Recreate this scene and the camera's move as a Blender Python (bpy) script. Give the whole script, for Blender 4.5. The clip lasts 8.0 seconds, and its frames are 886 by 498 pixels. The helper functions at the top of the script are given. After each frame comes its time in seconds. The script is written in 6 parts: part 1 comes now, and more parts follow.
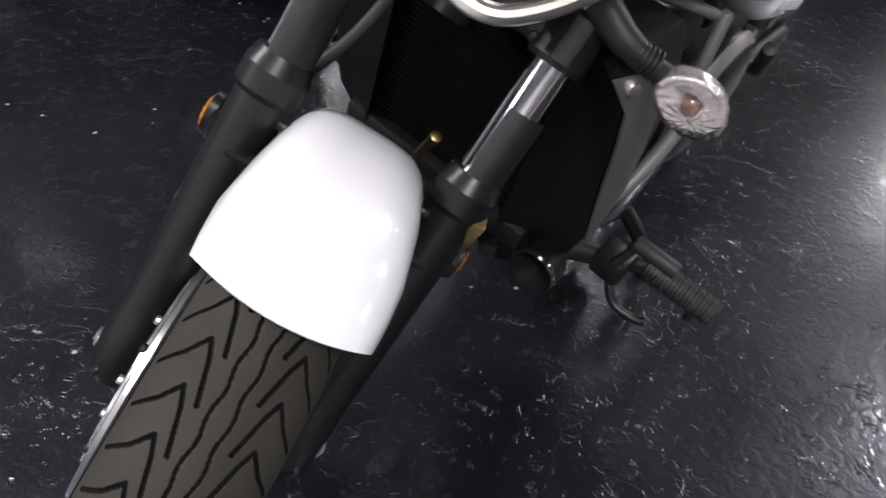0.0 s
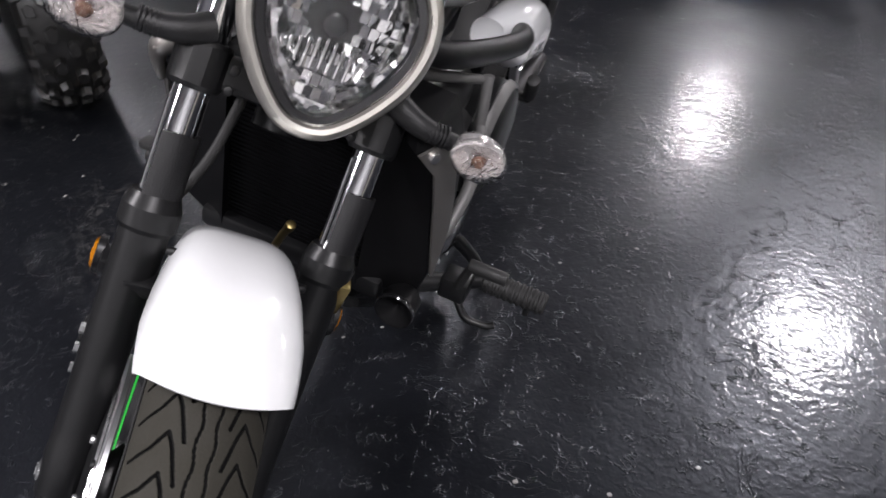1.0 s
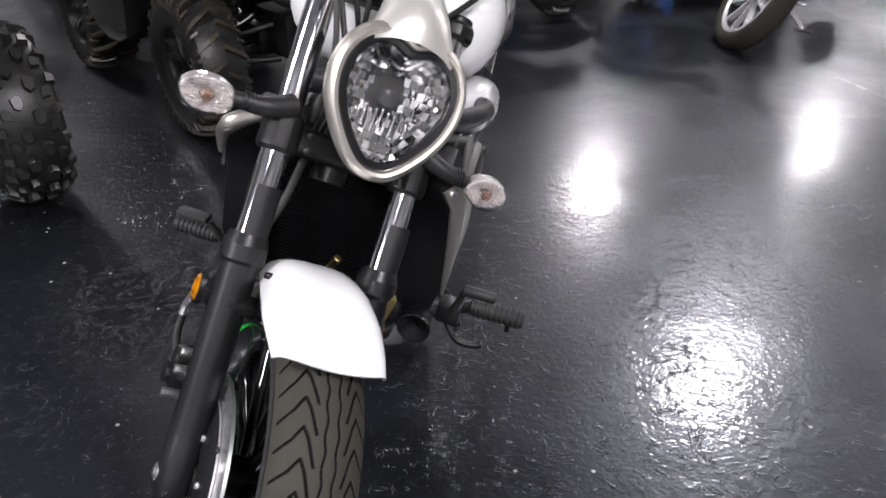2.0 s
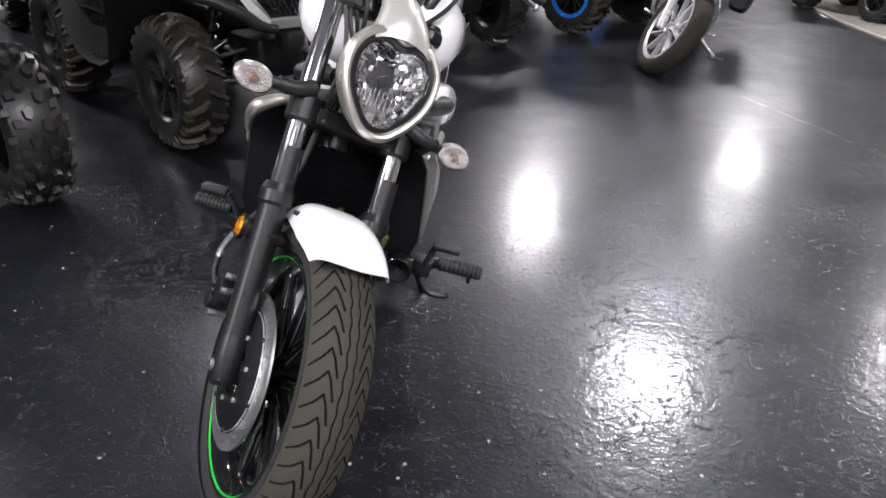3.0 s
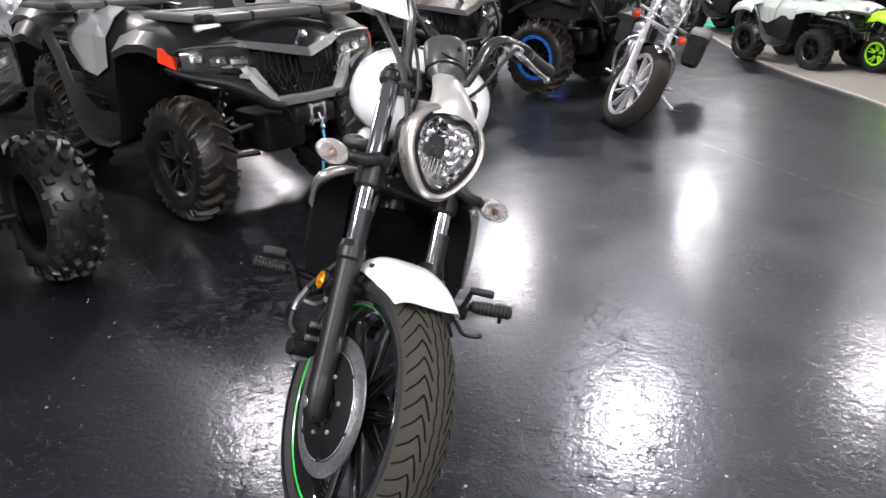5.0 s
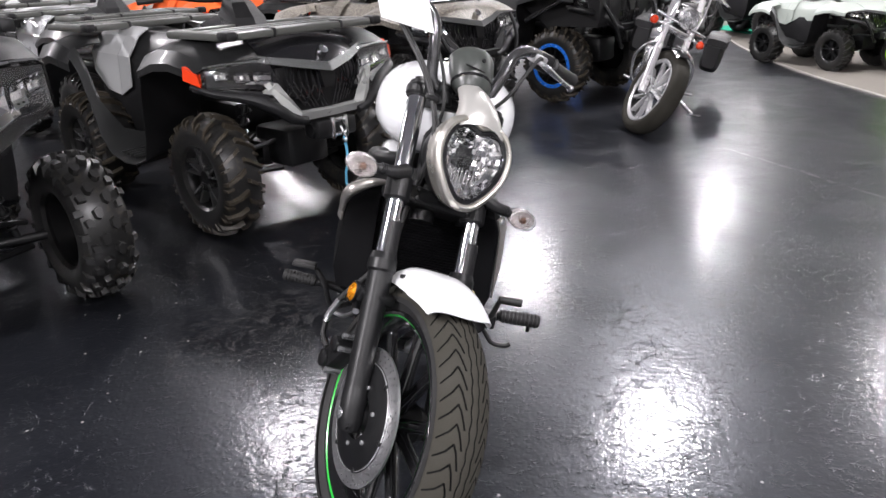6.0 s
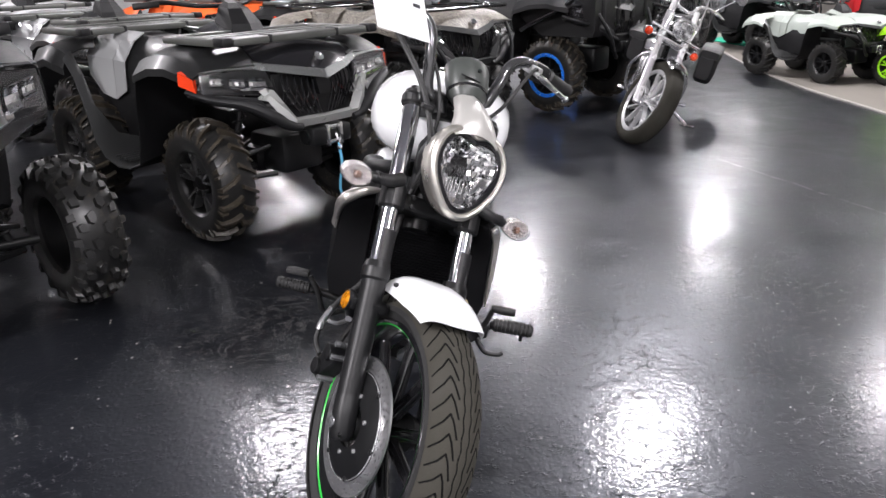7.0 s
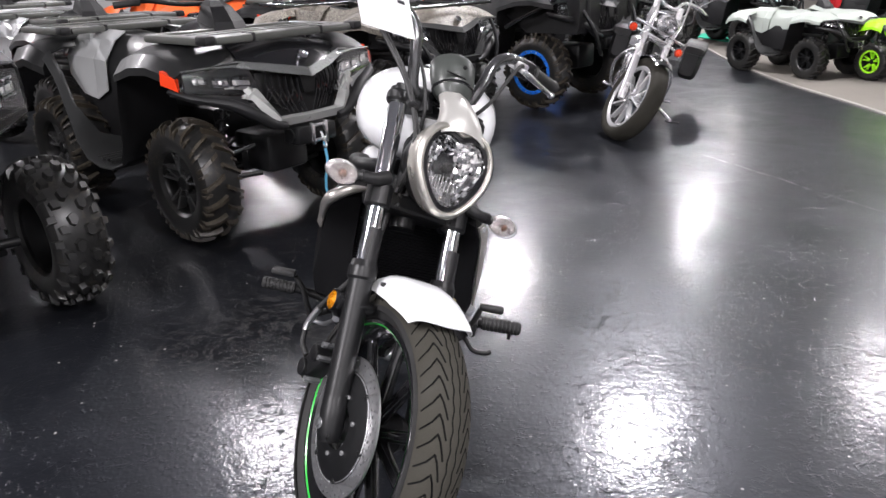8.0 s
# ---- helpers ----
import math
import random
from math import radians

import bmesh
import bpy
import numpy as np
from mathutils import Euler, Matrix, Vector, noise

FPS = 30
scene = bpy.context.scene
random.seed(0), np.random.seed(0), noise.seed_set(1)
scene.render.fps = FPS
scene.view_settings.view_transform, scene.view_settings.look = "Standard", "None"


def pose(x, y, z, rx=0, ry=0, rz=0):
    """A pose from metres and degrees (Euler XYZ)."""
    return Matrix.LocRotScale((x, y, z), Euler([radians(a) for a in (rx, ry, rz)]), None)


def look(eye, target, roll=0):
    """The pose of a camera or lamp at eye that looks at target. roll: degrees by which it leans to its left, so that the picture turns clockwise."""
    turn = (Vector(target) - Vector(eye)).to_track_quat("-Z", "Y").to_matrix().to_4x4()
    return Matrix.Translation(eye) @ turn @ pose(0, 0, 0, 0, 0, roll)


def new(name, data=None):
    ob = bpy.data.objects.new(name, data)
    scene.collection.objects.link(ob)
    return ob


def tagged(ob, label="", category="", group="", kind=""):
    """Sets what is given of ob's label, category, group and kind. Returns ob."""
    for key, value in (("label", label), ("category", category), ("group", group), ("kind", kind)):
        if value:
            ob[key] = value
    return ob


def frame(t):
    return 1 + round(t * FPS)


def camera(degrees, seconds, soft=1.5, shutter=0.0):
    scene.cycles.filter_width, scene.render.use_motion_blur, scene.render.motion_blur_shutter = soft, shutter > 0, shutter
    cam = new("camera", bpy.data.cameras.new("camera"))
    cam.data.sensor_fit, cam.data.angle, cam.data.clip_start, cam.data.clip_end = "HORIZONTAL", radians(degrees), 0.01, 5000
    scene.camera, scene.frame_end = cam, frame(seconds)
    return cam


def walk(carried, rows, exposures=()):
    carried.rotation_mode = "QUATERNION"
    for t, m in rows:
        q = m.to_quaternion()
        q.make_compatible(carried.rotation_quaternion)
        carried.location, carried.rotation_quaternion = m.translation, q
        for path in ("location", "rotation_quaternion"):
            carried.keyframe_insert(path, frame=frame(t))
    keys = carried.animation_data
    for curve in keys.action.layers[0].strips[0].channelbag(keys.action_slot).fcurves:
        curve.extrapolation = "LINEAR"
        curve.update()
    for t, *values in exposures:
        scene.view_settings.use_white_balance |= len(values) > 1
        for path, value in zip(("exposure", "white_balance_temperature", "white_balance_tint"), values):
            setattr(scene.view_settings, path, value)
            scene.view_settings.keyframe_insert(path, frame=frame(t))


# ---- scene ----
cam = camera(62.0, 8.0, shutter=0.35)
PATH = [
    (0, (0.542, -0.263, 0.934), (-0.227, 1.067, -0.347), 6.0),
    (0.5, (0.544, -0.3, 0.971), (-0.04, 1.136, -0.293), 6.0),
    (1, (0.581, -0.394, 1.06), (0.159, 1.165, -0.12), 0.4),
    (1.5, (0.583, -0.488, 1.104), (0.23, 1.091, -0.071), -4.6),
    (1.7, (0.535, -0.562, 1.114), (0.243, 1.09, 0.026), -2.9),
    (2.8, (0.426, -1.036, 1.149), (0.389, 0.742, 0.234), 2.8),
    (3, (0.436, -1.099, 1.154), (0.395, 0.685, 0.252), 1.2),
    (3.5, (0.381, -1.191, 1.187), (0.379, 0.623, 0.345), -2.1),
    (4, (0.256, -1.29, 1.18), (0.299, 0.556, 0.411), -0.4),
    (4.2, (0.255, -1.305, 1.191), (0.329, 0.543, 0.428), 1.0),
    (5.5, (0.225, -1.322, 1.227), (0.264, 0.533, 0.479), -2.5),
    (6, (0.215, -1.329, 1.229), (0.228, 0.532, 0.498), -2.7),
    (6.5, (0.214, -1.332, 1.23), (0.225, 0.534, 0.51), -1.8),
    (7, (0.214, -1.33, 1.234), (0.246, 0.538, 0.52), -1.9),
    (7.5, (0.214, -1.325, 1.23), (0.265, 0.543, 0.518), -1.9),
    (8, (0.214, -1.316, 1.23), (0.281, 0.548, 0.51), -2.1),
]
walk(cam, [(t, look(eye, target, roll)) for t, eye, target, roll in PATH],
     [(0, -0.24), (1.0, -0.28), (1.7, -0.04), (2.8, 0.15), (8, 0.24)])

# ---- light: a closed hall lit by round high-bay lamps, some added as unseen fill ----
world = bpy.data.worlds.new("hall_air")
world.use_nodes = True
world.node_tree.nodes["Background"].inputs["Color"].default_value = (0.5, 0.55, 0.65, 1)
world.node_tree.nodes["Background"].inputs["Strength"].default_value = 0.02
scene.world = world
LAMP_H = 3.5
# first six and (11.0, 22.5) follow floor reflections; the rest are unseen added fill
LAMPS = [(-1.38, 5.28, 0.5), (2.40, 5.15), (5.55, 5.85, 0.5), (1.58, 9.45), (5.3, 11.35), (-3.0, 14.9), (-7.8, 6.0),
         (-2.6, -1.3, 1.25), (2.2, -1.6, 1.0), (-3.4, -3.6, 1.2), (0.2, -3.6, 0.6), (3.8, -3.6, 0.8), (11.0, 22.5), (1.5, 18.5), (5.05, 16.9, 0.8),
         (-5.2, 5.4), (-7.0, 15.0), (-7.0, 20.5), (9.4, 6.0), (9.4, 10.5), (-6.0, 25.2), (-2.0, 25.2), (2.2, 25.6)]
LAMP_POWER = 172.0

# ---- materials ----
def mat(name, color, rough=0.5, metal=0.0, vary=0.12, scale=9.0, fine=140.0, bump=0.0, coat=0.0, dirt=None, dirt_at=0.62,
        glass=0.0, spec=0.5, ior=1.5, wear=0.15):
    """A surface with colour drift at two scales, rough patches, fine relief and optional dirt."""
    m = bpy.data.materials.new(name)
    m.use_nodes = True
    t = m.node_tree
    n, l = t.nodes, t.links
    p = n["Principled BSDF"]
    geo = n.new("ShaderNodeTexCoord")
    big, small = n.new("ShaderNodeTexNoise"), n.new("ShaderNodeTexNoise")
    for tex, sc, det in ((big, scale, 5.0), (small, fine, 3.0)):
        tex.inputs["Scale"].default_value, tex.inputs["Detail"].default_value = sc, det
        l.new(geo.outputs["Object"], tex.inputs["Vector"])
    mix = n.new("ShaderNodeMix")
    mix.data_type = "RGBA"
    mix.inputs["A"].default_value = (*[c * (1 - vary) for c in color], 1)
    mix.inputs["B"].default_value = (*[min(1, c * (1 + vary)) for c in color], 1)
    add = n.new("ShaderNodeMath")
    add.operation = "MULTIPLY_ADD"
    l.new(small.outputs["Fac"], add.inputs[0])
    add.inputs[1].default_value = 0.5
    half = n.new("ShaderNodeMath")
    half.operation = "MULTIPLY"
    half.inputs[1].default_value = 0.5
    l.new(big.outputs["Fac"], half.inputs[0])
    l.new(half.outputs[0], add.inputs[2])
    l.new(add.outputs[0], mix.inputs["Factor"])
    last = mix.outputs["Result"]
    if dirt:
        ramp = n.new("ShaderNodeMapRange")
        ramp.inputs["From Min"].default_value, ramp.inputs["From Max"].default_value = dirt_at - 0.1, dirt_at + 0.1
        l.new(add.outputs[0], ramp.inputs["Value"])
        over = n.new("ShaderNodeMix")
        over.data_type = "RGBA"
        over.inputs["B"].default_value = (*dirt, 1)
        l.new(last, over.inputs["A"])
        l.new(ramp.outputs["Result"], over.inputs["Factor"])
        last = over.outputs["Result"]
    l.new(last, p.inputs["Base Color"])
    r = n.new("ShaderNodeMapRange")
    r.inputs["From Min"].default_value, r.inputs["From Max"].default_value = 0.3, 0.7
    r.inputs["To Min"].default_value, r.inputs["To Max"].default_value = rough * (1 - wear), min(1, rough * (1 + wear))
    l.new(big.outputs["Fac"], r.inputs["Value"])
    l.new(r.outputs["Result"], p.inputs["Roughness"])
    p.inputs["Metallic"].default_value = metal
    p.inputs["Specular IOR Level"].default_value = spec
    p.inputs["IOR"].default_value = ior
    p.inputs["Coat Weight"].default_value = coat
    p.inputs["Coat Roughness"].default_value = 0.06
    p.inputs["Transmission Weight"].default_value = glass
    if bump:
        b = n.new("ShaderNodeBump")
        b.inputs["Strength"].default_value, b.inputs["Distance"].default_value = bump, 0.002
        l.new(small.outputs["Fac"], b.inputs["Height"])
        l.new(b.outputs["Normal"], p.inputs["Normal"])
    return m


def floor_material():
    """Black floor paint over rough concrete: glossy, stippled by the roller, scuffed and scratched."""
    m = bpy.data.materials.new("black_floor_paint")
    m.use_nodes = True
    t = m.node_tree
    n, l = t.nodes, t.links
    p = n["Principled BSDF"]
    co = n.new("ShaderNodeTexCoord").outputs["Object"]

    def noise_tex(sc, det=4.0, dist=0.0, rough=0.55):
        x = n.new("ShaderNodeTexNoise")
        x.inputs["Scale"].default_value, x.inputs["Detail"].default_value = sc, det
        x.inputs["Distortion"].default_value, x.inputs["Roughness"].default_value = dist, rough
        l.new(co, x.inputs["Vector"])
        return x.outputs["Fac"]

    def ranged(v, a, b, c, d):
        x = n.new("ShaderNodeMapRange")
        for key, val in zip(("From Min", "From Max", "To Min", "To Max"), (a, b, c, d)):
            x.inputs[key].default_value = val
        l.new(v, x.inputs["Value"])
        return x.outputs["Result"]

    def math2(op, a, b):
        x = n.new("ShaderNodeMath")
        x.operation = op
        for k, v in enumerate((a, b)):
            if isinstance(v, float):
                x.inputs[k].default_value = v
            else:
                l.new(v, x.inputs[k])
        return x.outputs[0]

    def blend(f, a, b):
        x = n.new("ShaderNodeMix")
        x.data_type = "RGBA"
        l.new(f, x.inputs["Factor"])
        for key, v in (("A", a), ("B", b)):
            if isinstance(v, tuple):
                x.inputs[key].default_value = (*v, 1)
            else:
                l.new(v, x.inputs[key])
        return x.outputs["Result"]

    clouds, peel, stipple = noise_tex(0.9, 5.0), noise_tex(58.0, 1.0, 0.6), noise_tex(160.0, 1.0)
    col = blend(ranged(clouds, 0.3, 0.7, 0, 1), (0.0045, 0.0050, 0.0064), (0.0085, 0.0095, 0.0122))
    # pale scuffs: thin wandering lines in one well-worn patch beside the motorcycle's front wheel
    away = n.new("ShaderNodeVectorMath")
    away.operation = "DISTANCE"
    l.new(co, away.inputs[0])
    away.inputs[1].default_value = (-0.36, 1.04, 0)
    patch = ranged(math2("ADD", away.outputs["Value"], math2("MULTIPLY", noise_tex(3.0, 3.0), 0.5)), 0.45, 0.75, 1.0, 0)
    fine_line = ranged(math2("ABSOLUTE", math2("SUBTRACT", noise_tex(7.0, 7.0, 1.6, 0.66), 0.5), 0.0), 0.0, 0.016, 1, 0)
    scuff = math2("MULTIPLY", fine_line, patch)
    # a pale crack that crosses the open floor
    sep = n.new("ShaderNodeSeparateXYZ")
    l.new(co, sep.inputs[0])
    along = math2("ADD", math2("MULTIPLY", sep.outputs["X"], 0.945), math2("MULTIPLY", sep.outputs["Y"], 0.327))
    crack = ranged(math2("ABSOLUTE", math2("SUBTRACT", math2("ADD", along, math2("MULTIPLY", noise_tex(2.2, 3.0), 0.10)), 3.145), 0.0), 0.0, 0.014, 1, 0)
    crack = math2("MULTIPLY", crack, ranged(noise_tex(9.0, 3.0), 0.44, 0.56, 0, 0.6))
    across = math2("ADD", math2("MULTIPLY", sep.outputs["X"], -0.327), math2("MULTIPLY", sep.outputs["Y"], 0.945))
    crack = math2("MULTIPLY", crack, math2("MULTIPLY", ranged(across, 1.00, 1.25, 0, 1), ranged(across, 2.35, 2.65, 1, 0)))
    # short scratches in three ways: noise drawn out along one way
    for turn, seed in ((0.5, 3.0), (1.35, 9.0), (2.5, 17.0)):
        mp = n.new("ShaderNodeMapping")
        mp.inputs["Rotation"].default_value, mp.inputs["Scale"].default_value = (0, 0, turn), (110.0, 9.0, 1.0)
        mp.inputs["Location"].default_value = (seed, seed * 2, 0)
        l.new(co, mp.inputs["Vector"])
        streak = n.new("ShaderNodeTexNoise")
        streak.inputs["Scale"].default_value, streak.inputs["Detail"].default_value = 1.0, 1.0
        l.new(mp.outputs["Vector"], streak.inputs["Vector"])
        scuff = math2("MAXIMUM", scuff, ranged(streak.outputs["Fac"], 0.75, 0.79, 0, 0.2))
    # small curved ridges left by the roller
    fleck = ranged(math2("ABSOLUTE", math2("SUBTRACT", noise_tex(17.0, 3.0, 2.2), 0.5), 0.0), 0.0, 0.034, 1, 0)
    fleck = math2("MULTIPLY", fleck, ranged(noise_tex(30.0, 2.0), 0.54, 0.60, 0, 1))
    # longer wandering ridges, here and there, and slow waves in the paint
    ridge = ranged(math2("ABSOLUTE", math2("SUBTRACT", noise_tex(5.0, 4.0, 2.6), 0.5), 0.0), 0.0, 0.016, 1, 0)
    ridge = math2("MULTIPLY", ridge, ranged(noise_tex(4.0, 3.0), 0.53, 0.60, 0, 1))
    wave, patches = noise_tex(8.0, 2.0, 0.8), noise_tex(3.2, 4.0, 0.5)
    # ridges also get a faint pale tint, a glint painted into the colour
    col = blend(math2("MULTIPLY", math2("MAXIMUM", scuff, math2("MULTIPLY", math2("MAXIMUM", fleck, ridge), 0.05)), 0.40), col, (0.22, 0.213, 0.205))

    def specks(scale, size, keep, a, flat="3D"):
        v = n.new("ShaderNodeTexVoronoi")
        v.voronoi_dimensions = flat
        v.inputs["Scale"].default_value = scale
        l.new(co, v.inputs["Vector"])
        sep = n.new("ShaderNodeSeparateColor")
        l.new(v.outputs["Color"], sep.inputs[0])
        dot = ranged(math2("ADD", v.outputs["Distance"], math2("MULTIPLY", noise_tex(90.0, 2.0), size)), size * 1.0, size * 1.3, 1, 0)
        return math2("MULTIPLY", math2("MULTIPLY", dot, ranged(sep.outputs[0], keep, keep + 0.02, 0, 1)), a)

    speck = math2("MAXIMUM", math2("MAXIMUM", specks(6.0, 0.038, 0.78, 0.8, "2D"), specks(9.0, 0.065, 0.66, 0.9)), math2("MAXIMUM", specks(26.0, 0.07, 0.78, 0.6), specks(48.0, 0.10, 0.80, 0.35)))
    col = blend(math2("MAXIMUM", speck, crack), col, (0.40, 0.39, 0.375))
    l.new(col, p.inputs["Base Color"])
    l.new(math2("ADD", ranged(patches, 0.35, 0.65, 0.28, 0.37), math2("MULTIPLY", scuff, 0.10)), p.inputs["Roughness"])
    p.inputs["Specular IOR Level"].default_value = 0.52
    p.inputs["Specular Tint"].default_value = (0.81, 0.87, 1.0, 1)
    p.inputs["Coat Weight"].default_value = 0.42
    l.new(ranged(clouds, 0.3, 0.7, 0.05, 0.07), p.inputs["Coat Roughness"])
    b1, b2 = n.new("ShaderNodeBump"), n.new("ShaderNodeBump")
    b1.inputs["Strength"].default_value, b1.inputs["Distance"].default_value = 0.45, 0.0006
    b2.inputs["Strength"].default_value, b2.inputs["Distance"].default_value = 0.30, 0.0027
    l.new(math2("ADD", stipple, math2("MULTIPLY", speck, 1.5)), b1.inputs["Height"])
    l.new(math2("ADD", peel, math2("ADD", math2("MULTIPLY", scuff, 0.15), math2("ADD", math2("MULTIPLY", fleck, 2.6), math2("ADD", math2("MULTIPLY", ridge, 1.6), math2("MULTIPLY", wave, 1.8))))), b2.inputs["Height"])
    l.new(b1.outputs["Normal"], b2.inputs["Normal"])
    l.new(b2.outputs["Normal"], p.inputs["Normal"])
    l.new(b2.outputs["Normal"], p.inputs["Coat Normal"])
    return m


M_FLOOR = floor_material()
M_CARPET = mat("grey_carpet", (0.20, 0.185, 0.165), 0.95, vary=0.25, scale=3, fine=260, bump=0.6, spec=0.1)
M_GREEN_MAT = mat("green_turf_mat", (0.02, 0.30, 0.19), 0.9, vary=0.25, scale=5, fine=300, bump=0.6, spec=0.1)
M_STRIP = mat("edge_strip", (0.30, 0.285, 0.26), 0.6, vary=0.25, scale=6, dirt=(0.12, 0.11, 0.1), dirt_at=0.6)
M_WALL = mat("hall_wall_paint", (0.80, 0.80, 0.80), 0.8, vary=0.08, scale=1.2)
M_CEIL = mat("hall_ceiling", (0.48, 0.48, 0.51), 0.9, vary=0.1, scale=0.8)
M_WHITE = mat("white_paint", (0.83, 0.84, 0.85), 0.22, vary=0.03, coat=0.8, wear=0.1)
M_WHITE_SATIN = mat("white_plastic", (0.40, 0.44, 0.40), 0.35, vary=0.06, coat=0.2)
M_BLACK = mat("black_satin_paint", (0.0065, 0.0067, 0.0072), 0.38, vary=0.25, bump=0.05, dirt=(0.035, 0.032, 0.028), dirt_at=0.74, spec=0.36)
M_SHROUD = mat("deep_black_plastic", (0.004, 0.004, 0.0045), 0.45, vary=0.2, spec=0.18)
M_CORE = mat("radiator_core_black", (0.0025, 0.0025, 0.003), 0.8, vary=0.3, spec=0.06)
M_TRIM = mat("satin_nickel_plate", (0.46, 0.44, 0.41), 0.36, 0.9, vary=0.06)
M_BLACK_GLOSS = mat("black_gloss_paint", (0.008, 0.008, 0.009), 0.12, vary=0.2, coat=0.7)
M_PLASTIC = mat("black_moulded_plastic", (0.009, 0.009, 0.0098), 0.50, vary=0.25, bump=0.25, fine=420, spec=0.4)
M_GREY_PLASTIC = mat("dark_grey_plastic", (0.030, 0.031, 0.031), 0.38, vary=0.2, bump=0.15, fine=320)
M_ATV_GREY = mat("charcoal_plastic", (0.012, 0.0125, 0.0127), 0.42, vary=0.2, bump=0.1, fine=320, coat=0.05, spec=0.32)
M_HOOD = mat("dark_gloss_hood", (0.014, 0.014, 0.016), 0.20, 0.25, vary=0.15, coat=0.5)
M_GAUGE = mat("grey_green_cover", (0.050, 0.055, 0.051), 0.30, vary=0.12, bump=0.1)
M_RUBBER = mat("black_rubber", (0.017, 0.017, 0.017), 0.62, vary=0.3, bump=0.2, fine=260)
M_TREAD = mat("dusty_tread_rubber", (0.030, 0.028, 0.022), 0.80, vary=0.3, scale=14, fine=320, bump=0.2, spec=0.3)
# cuts: clean black rubber, darkened further in place of their depth shade
M_GROOVE_SHADE = mat("shaded_groove_rubber", (0.006, 0.006, 0.006), 0.8, vary=0.2, spec=0.1)
M_ATV_RUBBER = mat("atv_tyre_rubber", (0.016, 0.016, 0.0155), 0.36, vary=0.35, bump=0.15, dirt=(0.075, 0.062, 0.045), dirt_at=0.66, fine=60)
M_ATV_RUBBER_DUSTY = mat("dusty_atv_tyre_rubber", (0.036, 0.030, 0.022), 0.36, vary=0.35, bump=0.15, dirt=(0.085, 0.072, 0.052), dirt_at=0.62, fine=60)
M_CHROME = mat("chrome", (0.82, 0.83, 0.85), 0.07, 1.0, vary=0.04)
M_STEEL = mat("brushed_steel", (0.80, 0.80, 0.81), 0.27, 1.0, vary=0.12, fine=500, bump=0.05)
M_MACHINED = mat("machined_silver", (0.82, 0.82, 0.83), 0.26, 0.55, vary=0.06)
M_WHEEL = mat("dark_machined_alloy", (0.30, 0.30, 0.30), 0.28, 0.9, vary=0.15)
M_ALLOY = mat("cast_alloy", (0.52, 0.52, 0.53), 0.36, 0.8, vary=0.15)
M_NICKEL = mat("pale_nickel_trim", (0.74, 0.715, 0.65), 0.30, 0.9, vary=0.05)
M_COWL = mat("satin_silver_white_paint", (0.60, 0.59, 0.56), 0.30, 0.55, vary=0.04, coat=0.3)
M_SILVER = mat("silver_paint", (0.70, 0.71, 0.72), 0.3, 0.45, vary=0.08, coat=0.4)
M_BRIGHT = mat("bright_plated_metal", (0.93, 0.93, 0.94), 0.15, 0.9, vary=0.06)
M_ACCENT = mat("silver_grey_trim", (0.56, 0.57, 0.55), 0.30, 0.5, vary=0.08, coat=0.4)
M_EDGE = mat("dark_silver_trim", (0.27, 0.28, 0.275), 0.26, 0.8, vary=0.10, coat=0.4)
M_PANEL = mat("silver_metallic_panel", (0.66, 0.67, 0.67), 0.34, 0.50, vary=0.06, coat=0.5)
M_GREY_METALLIC = mat("grey_metallic_paint", (0.20, 0.205, 0.21), 0.28, 0.6, vary=0.15, coat=0.5)
M_BAR = mat("dark_grey_gloss_metal", (0.075, 0.076, 0.078), 0.20, 0.6, vary=0.12, coat=0.6)
M_CAST = mat("grey_cast_metal", (0.17, 0.168, 0.165), 0.48, 0.35, vary=0.15, bump=0.1)
M_BRASS = mat("brass_plate", (0.36, 0.28, 0.12), 0.38, 1.0, vary=0.15)
M_GREEN = mat("green_rim_stripe", (0.02, 0.42, 0.045), 0.3, vary=0.08, coat=0.4)
M_LIME = mat("lime_plastic", (0.35, 0.80, 0.02), 0.35, vary=0.08, coat=0.3)
M_BLUE = mat("blue_anodised_ring", (0.02, 0.20, 0.80), 0.35, 0.3, vary=0.12)
M_BLUE_STRAP = mat("blue_webbing", (0.12, 0.42, 0.62), 0.8, vary=0.2, bump=0.3)
M_RED = mat("red_reflector", (0.75, 0.055, 0.015), 0.2, vary=0.1, coat=0.6)
M_RED_PAINT = mat("red_paint", (0.55, 0.015, 0.02), 0.25, vary=0.1, coat=0.6)
M_ORANGE_PAINT = mat("orange_plastic", (0.85, 0.14, 0.03), 0.35, vary=0.08, coat=0.3)
M_AMBER = mat("amber_reflector", (0.72, 0.26, 0.006), 0.10, 0.55, vary=0.3, scale=70, coat=0.6)
M_PAPER = mat("white_card", (0.84, 0.84, 0.84), 0.7, vary=0.03)
M_INK = mat("printed_ink", (0.03, 0.03, 0.035), 0.6)
M_SEAT = mat("black_vinyl", (0.011, 0.011, 0.012), 0.45, vary=0.2, bump=0.3, fine=500)
M_GLASS = mat("clear_lens", (1, 1, 1), 0.02, glass=1.0, vary=0.0, ior=1.3)
M_SIGNAL = mat("fluted_reflector", (0.80, 0.77, 0.76), 0.14, 0.85, vary=0.10, bump=0.3, fine=330)
M_BOWL = mat("lamp_reflector_chrome", (0.86, 0.86, 0.86), 0.09, 1.0, vary=0.05)
